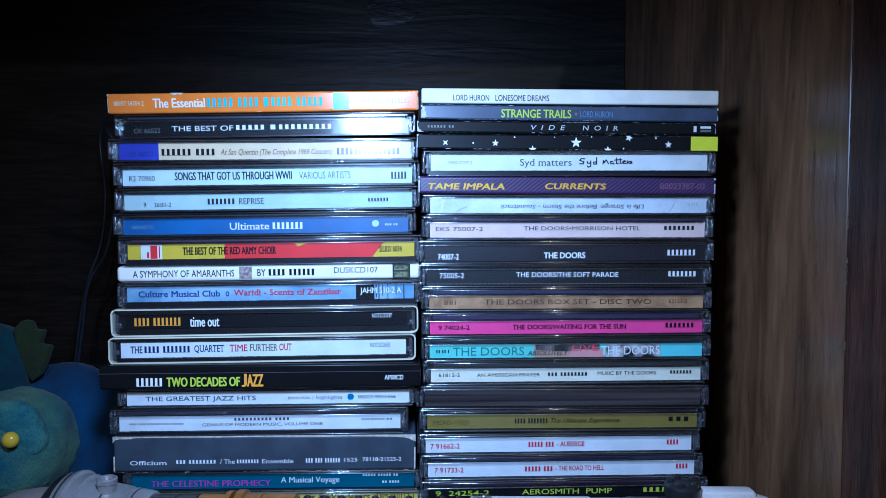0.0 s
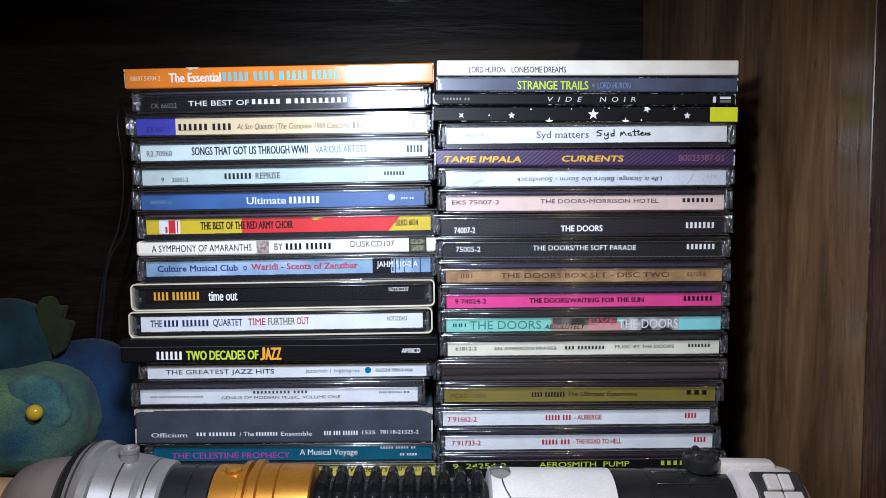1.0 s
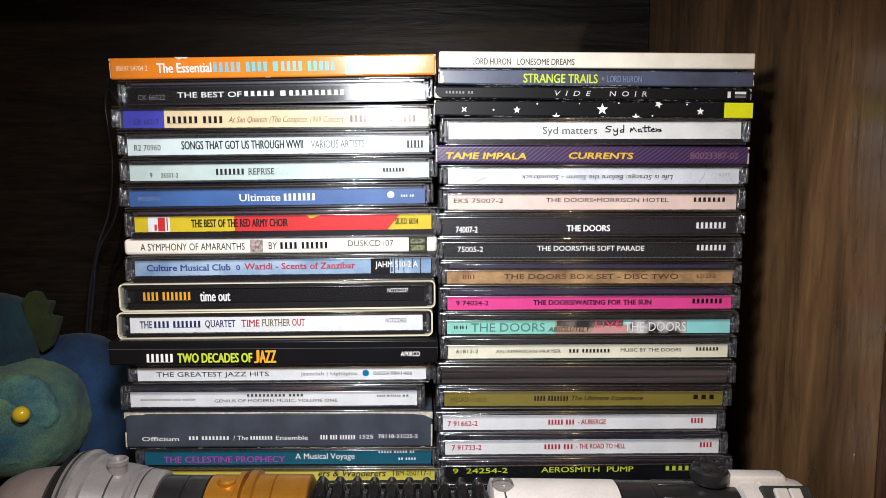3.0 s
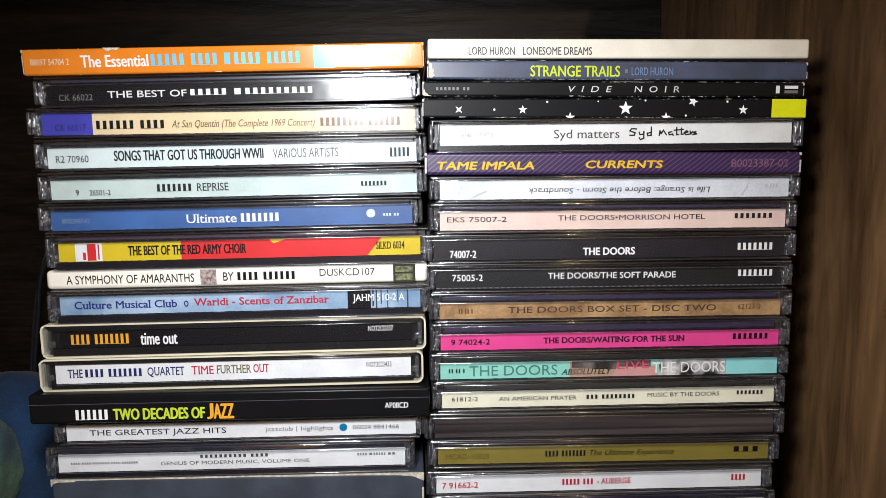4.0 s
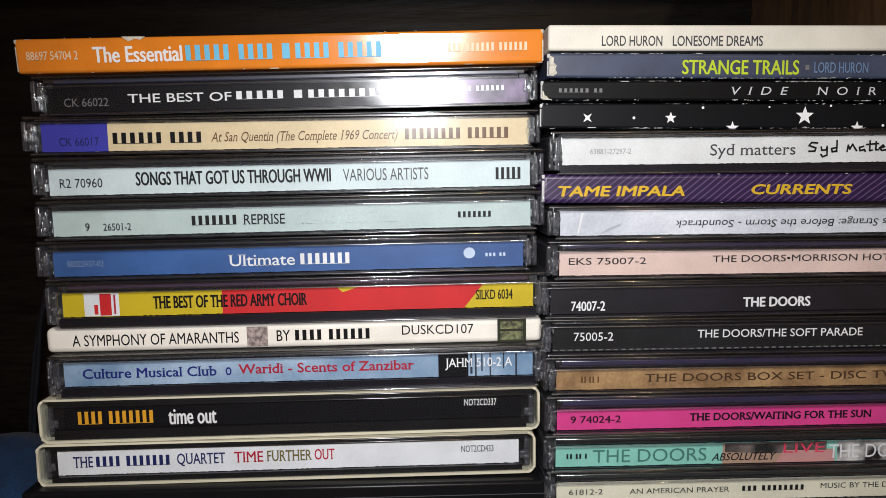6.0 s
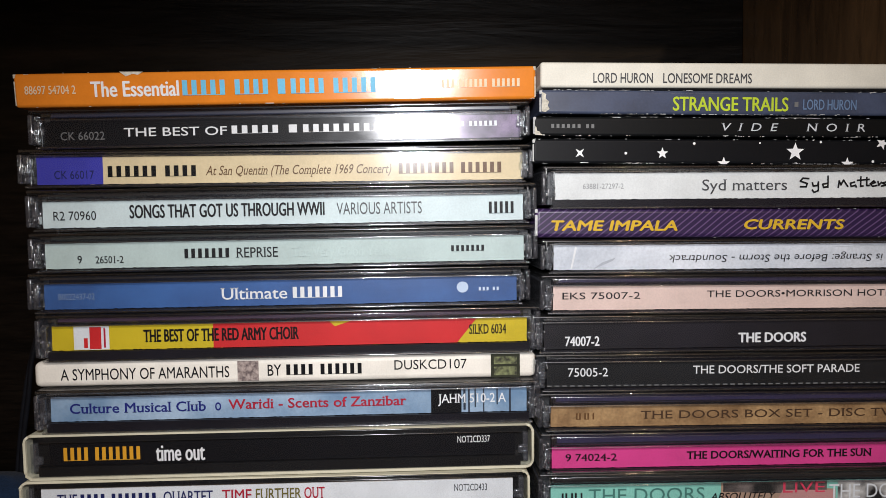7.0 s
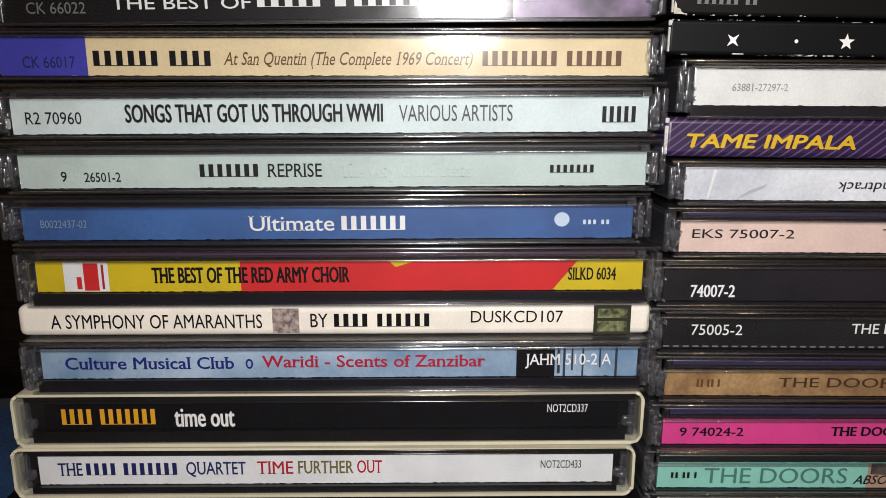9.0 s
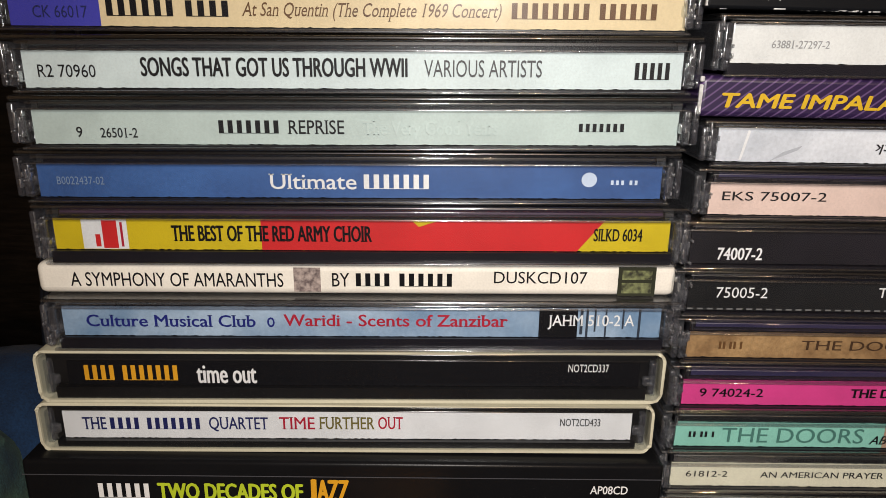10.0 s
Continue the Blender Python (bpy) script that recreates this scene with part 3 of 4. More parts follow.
add(left, card_sleeve, (-132.0, -0.2), (68.07, 78.17), -0.26, ink(0.007, 0.007, 0.008, 0.3), "wide black folding CD wallet with lime and orange title", [
    ("b", (6,), 0.115, 0.2, 0.31, 0.34, WHITE), ("t", "TWO DECADES OF", 0.208, 0.433, 0.31, 0.37, LIME, 0.035, 0), ("f", "J", 0.44, 0.454, 0.35, 0.52, GOLD_INK, 0.03, 0), ("t", "AZZ", 0.457, 0.505, 0.35, 0.5, GOLD_INK, 0.03, 0), ("t", "AP08CD", 0.886, 0.945, 0.42, 0.19, WHITE, 0.01, 0),
    ("p", "fold", four(0.0, 1.0, 0.66, 0.68), ink(0.07, 0.07, 0.08))], name="cd_wallet", deep=140, round=0.9, out=-4.4)
add(left, slip_case, (-129.5, -2.1), (78.32, 89.47), 0.10, LABEL_WHITE, "off-white card slipcase round a clear CD case, white strip", [
    ("t", "THE", 0.034, 0.075, 0.52, 0.42, NAVY, 0.012, 0), ("b", (4, 7), 0.082, 0.245, 0.52, 0.4, NAVY), ("t", "QUARTET", 0.255, 0.358, 0.54, 0.42, NAVY, 0.01, 0),
    ("t", "TIME", 0.378, 0.44, 0.55, 0.42, CRIMSON, 0.01, 0), ("t", "FURTHER", 0.448, 0.545, 0.56, 0.42, ink(0.16, 0.13, 0.03), 0.01, 0), ("t", "OUT", 0.552, 0.595, 0.57, 0.42, CRIMSON, 0.01, 0), ("t", "NOT2CD433", 0.873, 0.944, 0.62, 0.26, GREY, 0.004, 0)],
    strip=(80.60, 87.35), strip_x=(-124.9, -6.3), out=-0.7)
add(left, slip_case, (-128.1, -1.0), (89.74, 101.34), 0.20, BLACK, "off-white card slipcase round a clear CD case, black strip", [
    ("b", (4, 7), 0.03, 0.198, 0.48, 0.58, GOLD_INK), ("t", "time out", 0.225, 0.328, 0.46, 0.72, WHITE, 0.02, 0), ("t", "NOT2CD337", 0.874, 0.945, 0.72, 0.3, WHITE, 0, 0)],
    strip=(92.99, 98.79), strip_x=(-122.5, -5.7), out=-0.6)
add(left, jewel_case, (-121.5, -2.7), (104.22, 110.33), 0.24, mottled("sky_photo_print", (0.36, 0.47, 0.6), (0.17, 0.28, 0.43), 55), "clear CD case with a sky blue strip and red title", [
    ("p", "dark_field", four(0.795, 0.86), BLACK), ("p", "dark_stripe", four(0.864, 0.869, 0.10, 1.0), ink(0.03, 0.04, 0.06)), ("p", "dark_stripe", four(0.874, 0.878, 0.00, 1.0), ink(0.03, 0.04, 0.06)), ("p", "dark_stripe", four(0.888, 0.891, 0.20, 1.0), ink(0.03, 0.04, 0.06)), ("p", "dark_stripe", four(0.906, 0.909, 0.00, 1.0), ink(0.03, 0.04, 0.06)), ("p", "dark_stripe", four(0.935, 0.938, 0.30, 1.0), ink(0.03, 0.04, 0.06)), ("p", "dark_stripe", four(0.962, 0.966, 0.00, 1.0), ink(0.03, 0.04, 0.06)), ("t", "Culture Musical Club", 0.04, 0.32, 0.53, 0.4, ROYAL, 0.02, 0), ("t", "o", 0.34, 0.352, 0.58, 0.5, ROYAL, 0.01, 0),
    ("t", "Waridi - Scents of Zanzibar", 0.368, 0.742, 0.57, 0.4, CRIMSON, 0.02, 0), ("t", "JAHM 510-2 A", 0.81, 0.955, 0.6, 0.38, WHITE, 0.008, 0)], out=-1.3)
add(left, card_sleeve, (-126.1, -0.1), (112.48, 118.98), 0.23, OFFWHITE, "thin off-white card sleeve with black title", [
    ("t", "A SYMPHONY OF AMARANTHS", 0.054, 0.384, 0.5, 0.44, BLACK, 0.004, 0), ("p", "picture", four(0.40, 0.442, 0.12, 0.9), mottled("grey_etching", (0.4, 0.33, 0.3), (0.12, 0.09, 0.09), 900)),
    ("t", "BY", 0.46, 0.487, 0.52, 0.44, BLACK, 0.004, 0), ("b", (4, 6), 0.497, 0.654, 0.52, 0.42, BLACK), ("t", "DUSKCD107", 0.713, 0.859, 0.62, 0.38, BLACK, 0, 0),
    ("p", "emblem", four(0.908, 0.967, 0.03, 0.97), ink(0.03, 0.032, 0.02)), ("p", "emblem_field", four(0.914, 0.961, 0.56, 0.86), mottled("olive_emblem", (0.2, 0.22, 0.1), (0.03, 0.03, 0.02), 700)),
    ("p", "emblem_field", four(0.914, 0.961, 0.12, 0.46), mottled("olive_emblem", (0.2, 0.22, 0.1), (0.03, 0.03, 0.02), 700))], round=1.4, out=1.5)
add(left, jewel_case, (-121.2, -2.4), (121.86, 127.97), 0.30, YELLOW, "clear CD case with a yellow and red strip", [
    ("p", "red_field", [(0.334, 0), (0.85, 0), (0.892, 1), (0.334, 1)], RED), ("p", "yellow_notch", [(0.578, 1), (0.59, 0.78), (0.625, 1)], YELLOW), ("p", "white_field", four(0.045, 0.118, 0.02, 0.98), LABEL_WHITE),
    ("b", (1,), 0.078, 0.102, 0.5, 0.9, RED), ("b", (1,), 0.107, 0.111, 0.5, 0.8, CRIMSON), ("b", (1,), 0.066, 0.074, 0.3, 0.4, RED), ("t", "THE BEST OF THE RED ARMY CHOIR", 0.19, 0.513, 0.55, 0.5, BLACK, 0.025, 0), ("t", "SILKD 6034", 0.876, 0.955, 0.55, 0.4, BLACK, 0.012, 0)], out=-0.1)
add(left, jewel_case, (-123.0, -4.9), (132.17, 138.51), 0.38, mottled("blue_card", (0.045, 0.12, 0.33), (0.035, 0.09, 0.26), 60), "clear CD case with a mid blue strip", [
    ("t", "B0022437-02", 0.03, 0.105, 0.5, 0.24, ink(0.2, 0.28, 0.42), 0, 0), ("t", "Ultimate", 0.368, 0.508, 0.5, 0.46, WHITE, 0.01, 0), ("b", (7,), 0.52, 0.632, 0.5, 0.44, WHITE),
    ("p", "emblem", star(0.883, 0.58, 2.0, 160, 9, 14, 90, 1.0), ink(0.55, 0.65, 0.8)), ("b", (3, 2), 0.918, 0.965, 0.5, 0.14, ink(0.55, 0.65, 0.8))], out=0.5)
add(left, jewel_case, (-121.8, -3.2), (142.50, 148.75), 0.50, ink(0.5, 0.6, 0.57), "clear CD case with a pale sea-green strip", [
    ("t", "9", 0.066, 0.075, 0.36, 0.3, DARK, 0.008, 0), ("t", "26501-2", 0.103, 0.16, 0.34, 0.28, DARK, 0.008, 0), ("b", (7,), 0.286, 0.385, 0.52, 0.38, DARK), ("t", "REPRISE", 0.393, 0.48, 0.52, 0.4, DARK, 0.006, 0),
    ("t", "The Very Good Years", 0.51, 0.72, 0.5, 0.4, ink(0.54, 0.64, 0.61), 0.01, 0), ("b", (7,), 0.845, 0.92, 0.52, 0.24, DARK)], out=-0.6)
add(left, jewel_case, (-122.5, -3.2), (152.60, 159.09), 0.50, ink(0.64, 0.74, 0.74), "clear CD case with a pale blue-white strip", [
    ("t", "R2 70960", 0.022, 0.109, 0.46, 0.34, DARK, 0, 0), ("t", "SONGS THAT GOT US THROUGH WWII", 0.178, 0.58, 0.58, 0.5, DARK, 0.022, 0), ("t", "VARIOUS ARTISTS", 0.606, 0.785, 0.56, 0.46, GREY, 0.0, 0), ("b", (5,), 0.927, 0.985, 0.5, 0.46, DARK)], out=0.3)
add(left, jewel_case, (-124.3, -3.1), (163.16, 169.95), 0.30, CREAM, "clear CD case with a cream strip and a blue end", [
    ("p", "blue_field", four(0.0, 0.133), ink(0.05, 0.05, 0.4)), ("t", "CK 66017", 0.035, 0.115, 0.36, 0.3, NAVY, 0.0, 0), ("b", (6, 4), 0.143, 0.33, 0.46, 0.4, BLACK),
    ("t", "At San Quentin (The Complete 1969 Concert)", 0.342, 0.725, 0.46, 0.34, BROWN, 0.0, 0.3), ("b", (8, 6), 0.74, 0.962, 0.46, 0.4, BROWN)], ends=(4.2, 2.6), out=1.8)
add(left, jewel_case, (-122.2, -3.8), (173.13, 178.93), 0.82, BLACK, "clear CD case with a black strip and a violet photograph", [
    ("p", "violet_photograph", four(0.785, 1.0), mottled("violet_photo", (0.3, 0.2, 0.36), (0.06, 0.04, 0.08), 130)), ("t", "CK 66022", 0.04, 0.13, 0.4, 0.34, DIM, 0, 0), ("t", "THE BEST OF", 0.17, 0.382, 0.52, 0.36, WHITE, 0.01, 0),
    ("b", (5, 0.8, 9), 0.392, 0.732, 0.55, 0.34, WHITE), ("b", (8, 6), 0.8, 0.955, 0.62, 0.22, LABEL_WHITE)], ends=(2.6, 2.4), out=0.4)
add(left, card_sleeve, (-126.7, -0.3), (182.09, 190.29), 0.83, ORANGE, "bright orange card CD sleeve with scuffed corners", [
    ("t", "88697 54704 2", 0.021, 0.116, 0.5, 0.24, ink(0.75, 0.6, 0.4), 0.01, 0), ("t", "The Essential", 0.145, 0.31, 0.5, 0.44, WHITE, 0.025, 0), ("b", (5, 4, 0.8, 4, 5), 0.317, 0.695, 0.5, 0.44, SKY),
    ("p", "blue_field", four(0.722, 0.775, 0.075, 0.925), ink(0.25, 0.62, 0.72, 0.17)), ("b", (3, 6, 6), 0.815, 0.972, 0.5, 0.24, ink(0.75, 0.6, 0.4)),
    ("p", "scuff", [(0.2, 1.0), (0.212, 0.86), (0.225, 0.93), (0.235, 0.9), (0.245, 0.99)], BOARD_EDGE)], worn=11, chips=22, lean=0.075, out=-0.9)

add(right, card_sleeve, (0.0, 124.0), (0.00, 13.50), 0.00, BLACK, "plain black card box at the foot of the stack", name="card_box", out=-0.3)
add(right, jewel_case, (2.9, 121.5), (14.90, 21.70), -0.30, BLACK, "clear CD case with a black strip and yellow title", [
    ("t", "9  24254-2", 0.026, 0.221, 0.66, 0.32, LIME, 0.015, 0), ("t", "AEROSMITH  PUMP", 0.342, 0.673, 0.68, 0.34, LIME, 0.015, 0), ("b", (6,), 0.79, 0.93, 0.7, 0.3, LIME)], out=-0.3)
add(right, jewel_case, (2.8, 119.1), (26.38, 32.59), -0.50, LABEL_WHITE, "clear CD case with a white strip and red title", [
    ("t", "7 91733-2", 0.024, 0.131, 0.5, 0.34, CRIMSON, 0.012, 0), ("b", (5, 3), 0.36, 0.468, 0.52, 0.34, CRIMSON), ("t", "- THE ROAD TO HELL", 0.475, 0.656, 0.55, 0.34, CRIMSON, 0.012, 0), ("b", (4,), 0.93, 0.978, 0.6, 0.34, CRIMSON)], out=-0.3)
add(right, jewel_case, (1.8, 117.4), (37.35, 43.61), -0.46, LABEL_WHITE, "clear CD case with a white strip and red title", [
    ("t", "7 91662-2", 0.018, 0.126, 0.46, 0.34, CRIMSON, 0.012, 0), ("b", (5, 3), 0.383, 0.482, 0.52, 0.34, CRIMSON), ("t", "- AUBERGE", 0.49, 0.593, 0.53, 0.34, CRIMSON, 0.012, 0), ("b", (4,), 0.906, 0.954, 0.58, 0.34, CRIMSON)], out=-0.9)
add(right, jewel_case, (2.6, 120.3), (47.04, 53.22), -0.68, OLIVE, "clear CD case with an olive strip", [
    ("t", "MCAD-10829", 0.022, 0.152, 0.45, 0.3, ink(0.1, 0.075, 0.01), 0, 0), ("b", (4, 7), 0.32, 0.446, 0.54, 0.34, BLACK), ("t", "The Ultimate Experience", 0.454, 0.71, 0.56, 0.32, BLACK, 0, 0.3), ("b", (3,), 0.893, 0.98, 0.62, 0.32, BLACK)], out=0.6)
# pale streaks in the tray's colour stand for reflections in the clear case
add(right, jewel_case, (1.5, 121.4), (56.99, 64.19), -0.65, mottled("tray_with_reflection_streaks", (0.14, 0.12, 0.11), (0.018, 0.016, 0.016), 90, 0.28, (0.06, 1, 5)), "clear CD case with no strip, black tray showing", [], smoke=True, out=0.1)
add(right, jewel_case, (4.3, 122.1), (67.30, 73.02), -0.33, ink(0.76, 0.74, 0.58), "clear CD case with a pale ivory strip", [
    ("t", "61812-2", 0.028, 0.106, 0.55, 0.26, DARK, 0, 0), ("t", "AN AMERICAN PRAYER", 0.168, 0.4, 0.53, 0.26, DARK, 0, 0), ("b", (3, 8), 0.43, 0.58, 0.55, 0.26, DARK), ("t", "MUSIC BY THE DOORS", 0.614, 0.832, 0.6, 0.26, DARK, 0, 0), ("b", (7,), 0.885, 0.97, 0.64, 0.24, DARK)], out=1.8)
MINT = ink(0.26, 0.6, 0.5)
add(right, jewel_case, (3.8, 122.1), (78.04, 83.71), -0.29, MINT, "clear CD case with a mint strip and a collage of pictures", [
    ("p", "tan_field", [(0.38, 0), (0.64, 0), (0.64, 0.6), (0.38, 1)], ink(0.42, 0.28, 0.2)), ("p", "dark_photograph", [(0.385, 0.55), (0.62, 0.35), (0.62, 1), (0.385, 1)], mottled("dark_photo", (0.16, 0.13, 0.12), (0.02, 0.02, 0.02), 220)),
    ("p", "pink_field", [(0.505, 0), (0.64, 0), (0.64, 0.55), (0.52, 0.6)], ink(0.55, 0.28, 0.27)), ("p", "black_and_white_photograph", four(0.645, 0.845), mottled("black_and_white_photo", (0.6, 0.58, 0.56), (0.015, 0.015, 0.015), 230)), ("p", "aqua_field", four(0.846, 1.0), ink(0.28, 0.66, 0.66)),
    ("b", (2, 2, 0.5), 0.024, 0.07, 0.52, 0.24, DARK), ("t", "THE DOORS", 0.084, 0.343, 0.5, 0.62, ink(0.07, 0.2, 0.17), 0.0, 0), ("t", "ABSOLUTELY", 0.355, 0.504, 0.34, 0.36, BLACK, 0.008, 0.3), ("t", "LIVE", 0.52, 0.615, 0.72, 0.5, ink(0.7, 0.06, 0.12), 0.0, 0), ("t", "THE DOORS", 0.625, 0.843, 0.5, 0.66, LABEL_WHITE, 0.0, 0)], out=0.7)
add(right, jewel_case, (4.0, 121.9), (88.45, 93.93), -0.27, ink(0.68, 0.055, 0.26), "clear CD case with a bright pink strip", [
    ("t", "9 74024-2", 0.03, 0.143, 0.52, 0.34, BLACK, 0.012, 0), ("t", "THE DOORS/WAITING FOR THE SUN", 0.3, 0.717, 0.54, 0.36, BLACK, 0.03, 0), ("b", (7,), 0.862, 0.973, 0.6, 0.36, BLACK)], out=0.1)
add(right, jewel_case, (3.7, 122.1), (99.23, 104.69), -0.40, mottled("tan_kraft_paper", (0.42, 0.26, 0.12), (0.27, 0.155, 0.07), 160, grain=0.3), "clear CD case with a speckled tan strip", [
    ("b", (2, 2, 0.5), 0.055, 0.095, 0.5, 0.3, BROWN), ("t", "THE DOORS BOX SET - DISC TWO", 0.198, 0.807, 0.54, 0.38, ink(0.06, 0.03, 0.015), 0.0, 0), ("t", "62123-2", 0.872, 0.94, 0.58, 0.32, BROWN, 0, 0)], out=0.1)
# this strip and the next are greyed, a reflection put into the print colour
add(right, jewel_case, (2.7, 121.7), (109.54, 116.04), -0.38, mottled("black_print_grey_sheen", (0.012, 0.013, 0.015), (0.006, 0.0065, 0.0075), 40), "clear CD case with a black strip and white title", [
    ("t", "75005-2", 0.046, 0.133, 0.6, 0.34, WHITE, 0.0, 0), ("t", "THE DOORS/THE SOFT PARADE", 0.32, 0.69, 0.66, 0.32, WHITE, 0.008, 0), ("b", (7,), 0.873, 0.98, 0.7, 0.34, WHITE), ("b", (1,) * 60, 0.0, 1.0, 0.06, 0.05, DIM)], out=0.1)
add(right, jewel_case, (2.1, 122.7), (119.63, 126.43), -0.15, mottled("black_print_violet_sheen", (0.014, 0.0125, 0.018), (0.007, 0.0065, 0.009), 40), "clear CD case with a black strip and bold white title", [
    ("t", "74007-2", 0.045, 0.118, 0.3, 0.36, WHITE, 0.02, 0), ("t", "THE DOORS", 0.42, 0.567, 0.36, 0.36, WHITE, 0.04, 0), ("b", (7,), 0.863, 0.97, 0.5, 0.36, WHITE)], out=0.3)
add(right, jewel_case, (4.2, 121.9), (129.71, 135.83), -0.27, ink(0.74, 0.56, 0.49), "clear CD case with a pale pink strip", [
    ("t", "EKS 75007-2", 0.02, 0.19, 0.6, 0.28, DARK, 0, 0), ("t", "THE DOORS•MORRISON HOTEL", 0.337, 0.763, 0.64, 0.28, DARK, 0.002, 0), ("b", (7,), 0.85, 0.967, 0.66, 0.28, DARK)], out=-0.7)
add(right, jewel_case, (4.3, 122.4), (140.05, 146.34), -0.21, mottled("creased_white_paper", (0.74, 0.76, 0.8), (0.55, 0.58, 0.63), 45), "clear CD case with a creased white strip put in upside down", [
    ("u", "Life is Strange: Before the Storm - Soundtrack", 0.25, 0.77, 0.42, 0.3, DARK, 0, 0.15), ("b", (1, 3), 0.93, 0.97, 0.6, 0.2, ink(0.5, 0.52, 0.56)),
    ("p", "crease", [(0.036, 0.05), (0.046, 0.95), (0.05, 0.9), (0.04, 0.05)], WHITE), ("p", "crease", [(0.085, 0.02), (0.105, 0.3), (0.135, 0.5), (0.128, 0.36), (0.1, 0.14)], ink(0.42, 0.44, 0.48)),
    ("p", "crease", [(0.86, 0.1), (0.875, 0.5), (0.884, 0.96), (0.88, 0.5), (0.866, 0.1)], ink(0.5, 0.52, 0.56)), ("p", "crease", [(0.6, 0.86), (0.68, 0.93), (0.74, 0.9), (0.68, 0.89)], ink(0.55, 0.57, 0.6))], out=-1.0)
add(right, card_sleeve, (-0.6, 125.8), (147.89, 155.39), -0.52, stripes_paper(), "purple card CD sleeve with wavy lilac lines", [
    ("t", "TAME IMPALA", 0.033, 0.285, 0.42, 0.33, ink(0.6, 0.38, 0.02), 0.05, 0.15), ("t", "CURRENTS", 0.422, 0.626, 0.46, 0.32, ink(0.6, 0.38, 0.02), 0.05, 0.15), ("t", "B0023387-02", 0.81, 0.963, 0.5, 0.34, ink(0.25, 0.12, 0.18), 0, 0)], round=1.1, worn=37, chips=14, core=WHITE_CORE, out=-0.4)
add(right, jewel_case, (4.6, 122.4), (158.02, 164.66), -0.05, ink(0.76, 0.77, 0.75), "clear CD case with a white strip and a handwritten name", [
    ("t", "63881-27297-2", 0.06, 0.148, 0.5, 0.2, ink(0.34, 0.34, 0.34), 0, 0), ("t", "Syd matters", 0.319, 0.505, 0.52, 0.42, GREY, 0, 0), ("h", HANDWRITING, 0.534, 0.725, 0.52, 0.62, BLACK)], out=-1.2)
STAR_W, STAR_H = 127.8, 6.3
add(right, card_sleeve, (-1.1, 126.6), (166.51, 172.81), -0.56, ink(0.005, 0.0055, 0.007, 0.45), "black card CD sleeve with white stars and a yellow sticker", [
    ("p", "star", star(0.093, 0.42, 1.5, STAR_W, STAR_H, 4, 45, 0.3), WHITE), ("p", "star", star(0.257, 0.42, 1.5, STAR_W, STAR_H), WHITE), ("p", "star", star(0.524, 0.5, 2.4, STAR_W, STAR_H), WHITE), ("p", "star", star(0.833, 0.42, 1.6, STAR_W, STAR_H), WHITE),
    ("p", "star", star(0.38, 0.02, 1.7, STAR_W, STAR_H), WHITE), ("p", "star", star(0.63, 0.02, 1.7, STAR_W, STAR_H), WHITE), ("p", "star", star(0.7, 0.86, 1.7, STAR_W, STAR_H, 5, 70), WHITE),
    ("p", "dot", star(0.184, 0.42, 0.35, STAR_W, STAR_H, 6, 0, 1), WHITE), ("p", "dot", star(0.32, 0.82, 0.35, STAR_W, STAR_H, 6, 0, 1), WHITE), ("p", "dot", star(0.452, 0.85, 0.25, STAR_W, STAR_H, 6, 0, 1), WHITE),
    ("p", "dot", star(0.575, 0.9, 0.3, STAR_W, STAR_H, 6, 0, 1), WHITE), ("p", "dot", star(0.682, 0.12, 0.35, STAR_W, STAR_H, 6, 0, 1), WHITE), ("p", "dot", star(0.79, 0.85, 0.35, STAR_W, STAR_H, 6, 0, 1), WHITE),
    ("p", "sticker", four(0.908, 0.999, 0.02, 0.98), ink(0.72, 0.76, 0.0))], worn=23, core=WHITE_CORE, out=0.0)
add(right, card_sleeve, (-1.0, 125.5), (173.28, 178.23), -0.57, ink(0.005, 0.0055, 0.006, 0.45), "thin black card CD sleeve with chipped white edges", [
    ("b", (6, 2), 0.035, 0.125, 0.5, 0.2, DIM), ("t", "V  I  D  E", 0.375, 0.49, 0.5, 0.4, ink(0.55, 0.57, 0.6), 0.0, 0.2), ("t", "N  O  I  R", 0.547, 0.667, 0.5, 0.4, ink(0.55, 0.57, 0.6), 0.0, 0.1), ("p", "emblem", four(0.923, 0.933, 0.25, 0.75), LABEL_WHITE),
    ("p", "fine_print", four(0.946, 0.982, 0.55, 0.75), LABEL_WHITE), ("p", "fine_print", four(0.946, 0.982, 0.25, 0.45), DIM), ("p", "torn_corner", [(0.003, 0.05), (0.02, 0.03), (0.014, 0.12), (0.012, 0.22), (0.007, 0.26), (0.006, 0.42), (0.003, 0.5)], BOARD_EDGE)], worn=29, core=WHITE_CORE, out=-0.6)
add(right, card_sleeve, (0.6, 126.5), (178.75, 184.85), -0.59, mottled("slate_blue_card", (0.055, 0.07, 0.12), (0.045, 0.055, 0.09), 100, 0.35), "slate blue card CD sleeve with worn corners", [
    ("t", "STRANGE TRAILS", 0.267, 0.5, 0.45, 0.56, LIME, 0.02, 0), ("b", (1,), 0.513, 0.521, 0.45, 0.2, DIM), ("t", "LORD HURON", 0.531, 0.64, 0.45, 0.42, ink(0.13, 0.2, 0.33), 0.01, 0), ("p", "worn_corner", [(0.004, 0.1), (0.012, 0.07), (0.02, 0.2), (0.016, 0.34), (0.019, 0.5), (0.012, 0.62), (0.013, 0.8), (0.004, 0.9)], BOARD_EDGE)], worn=31, core=WHITE_CORE, out=-0.3)
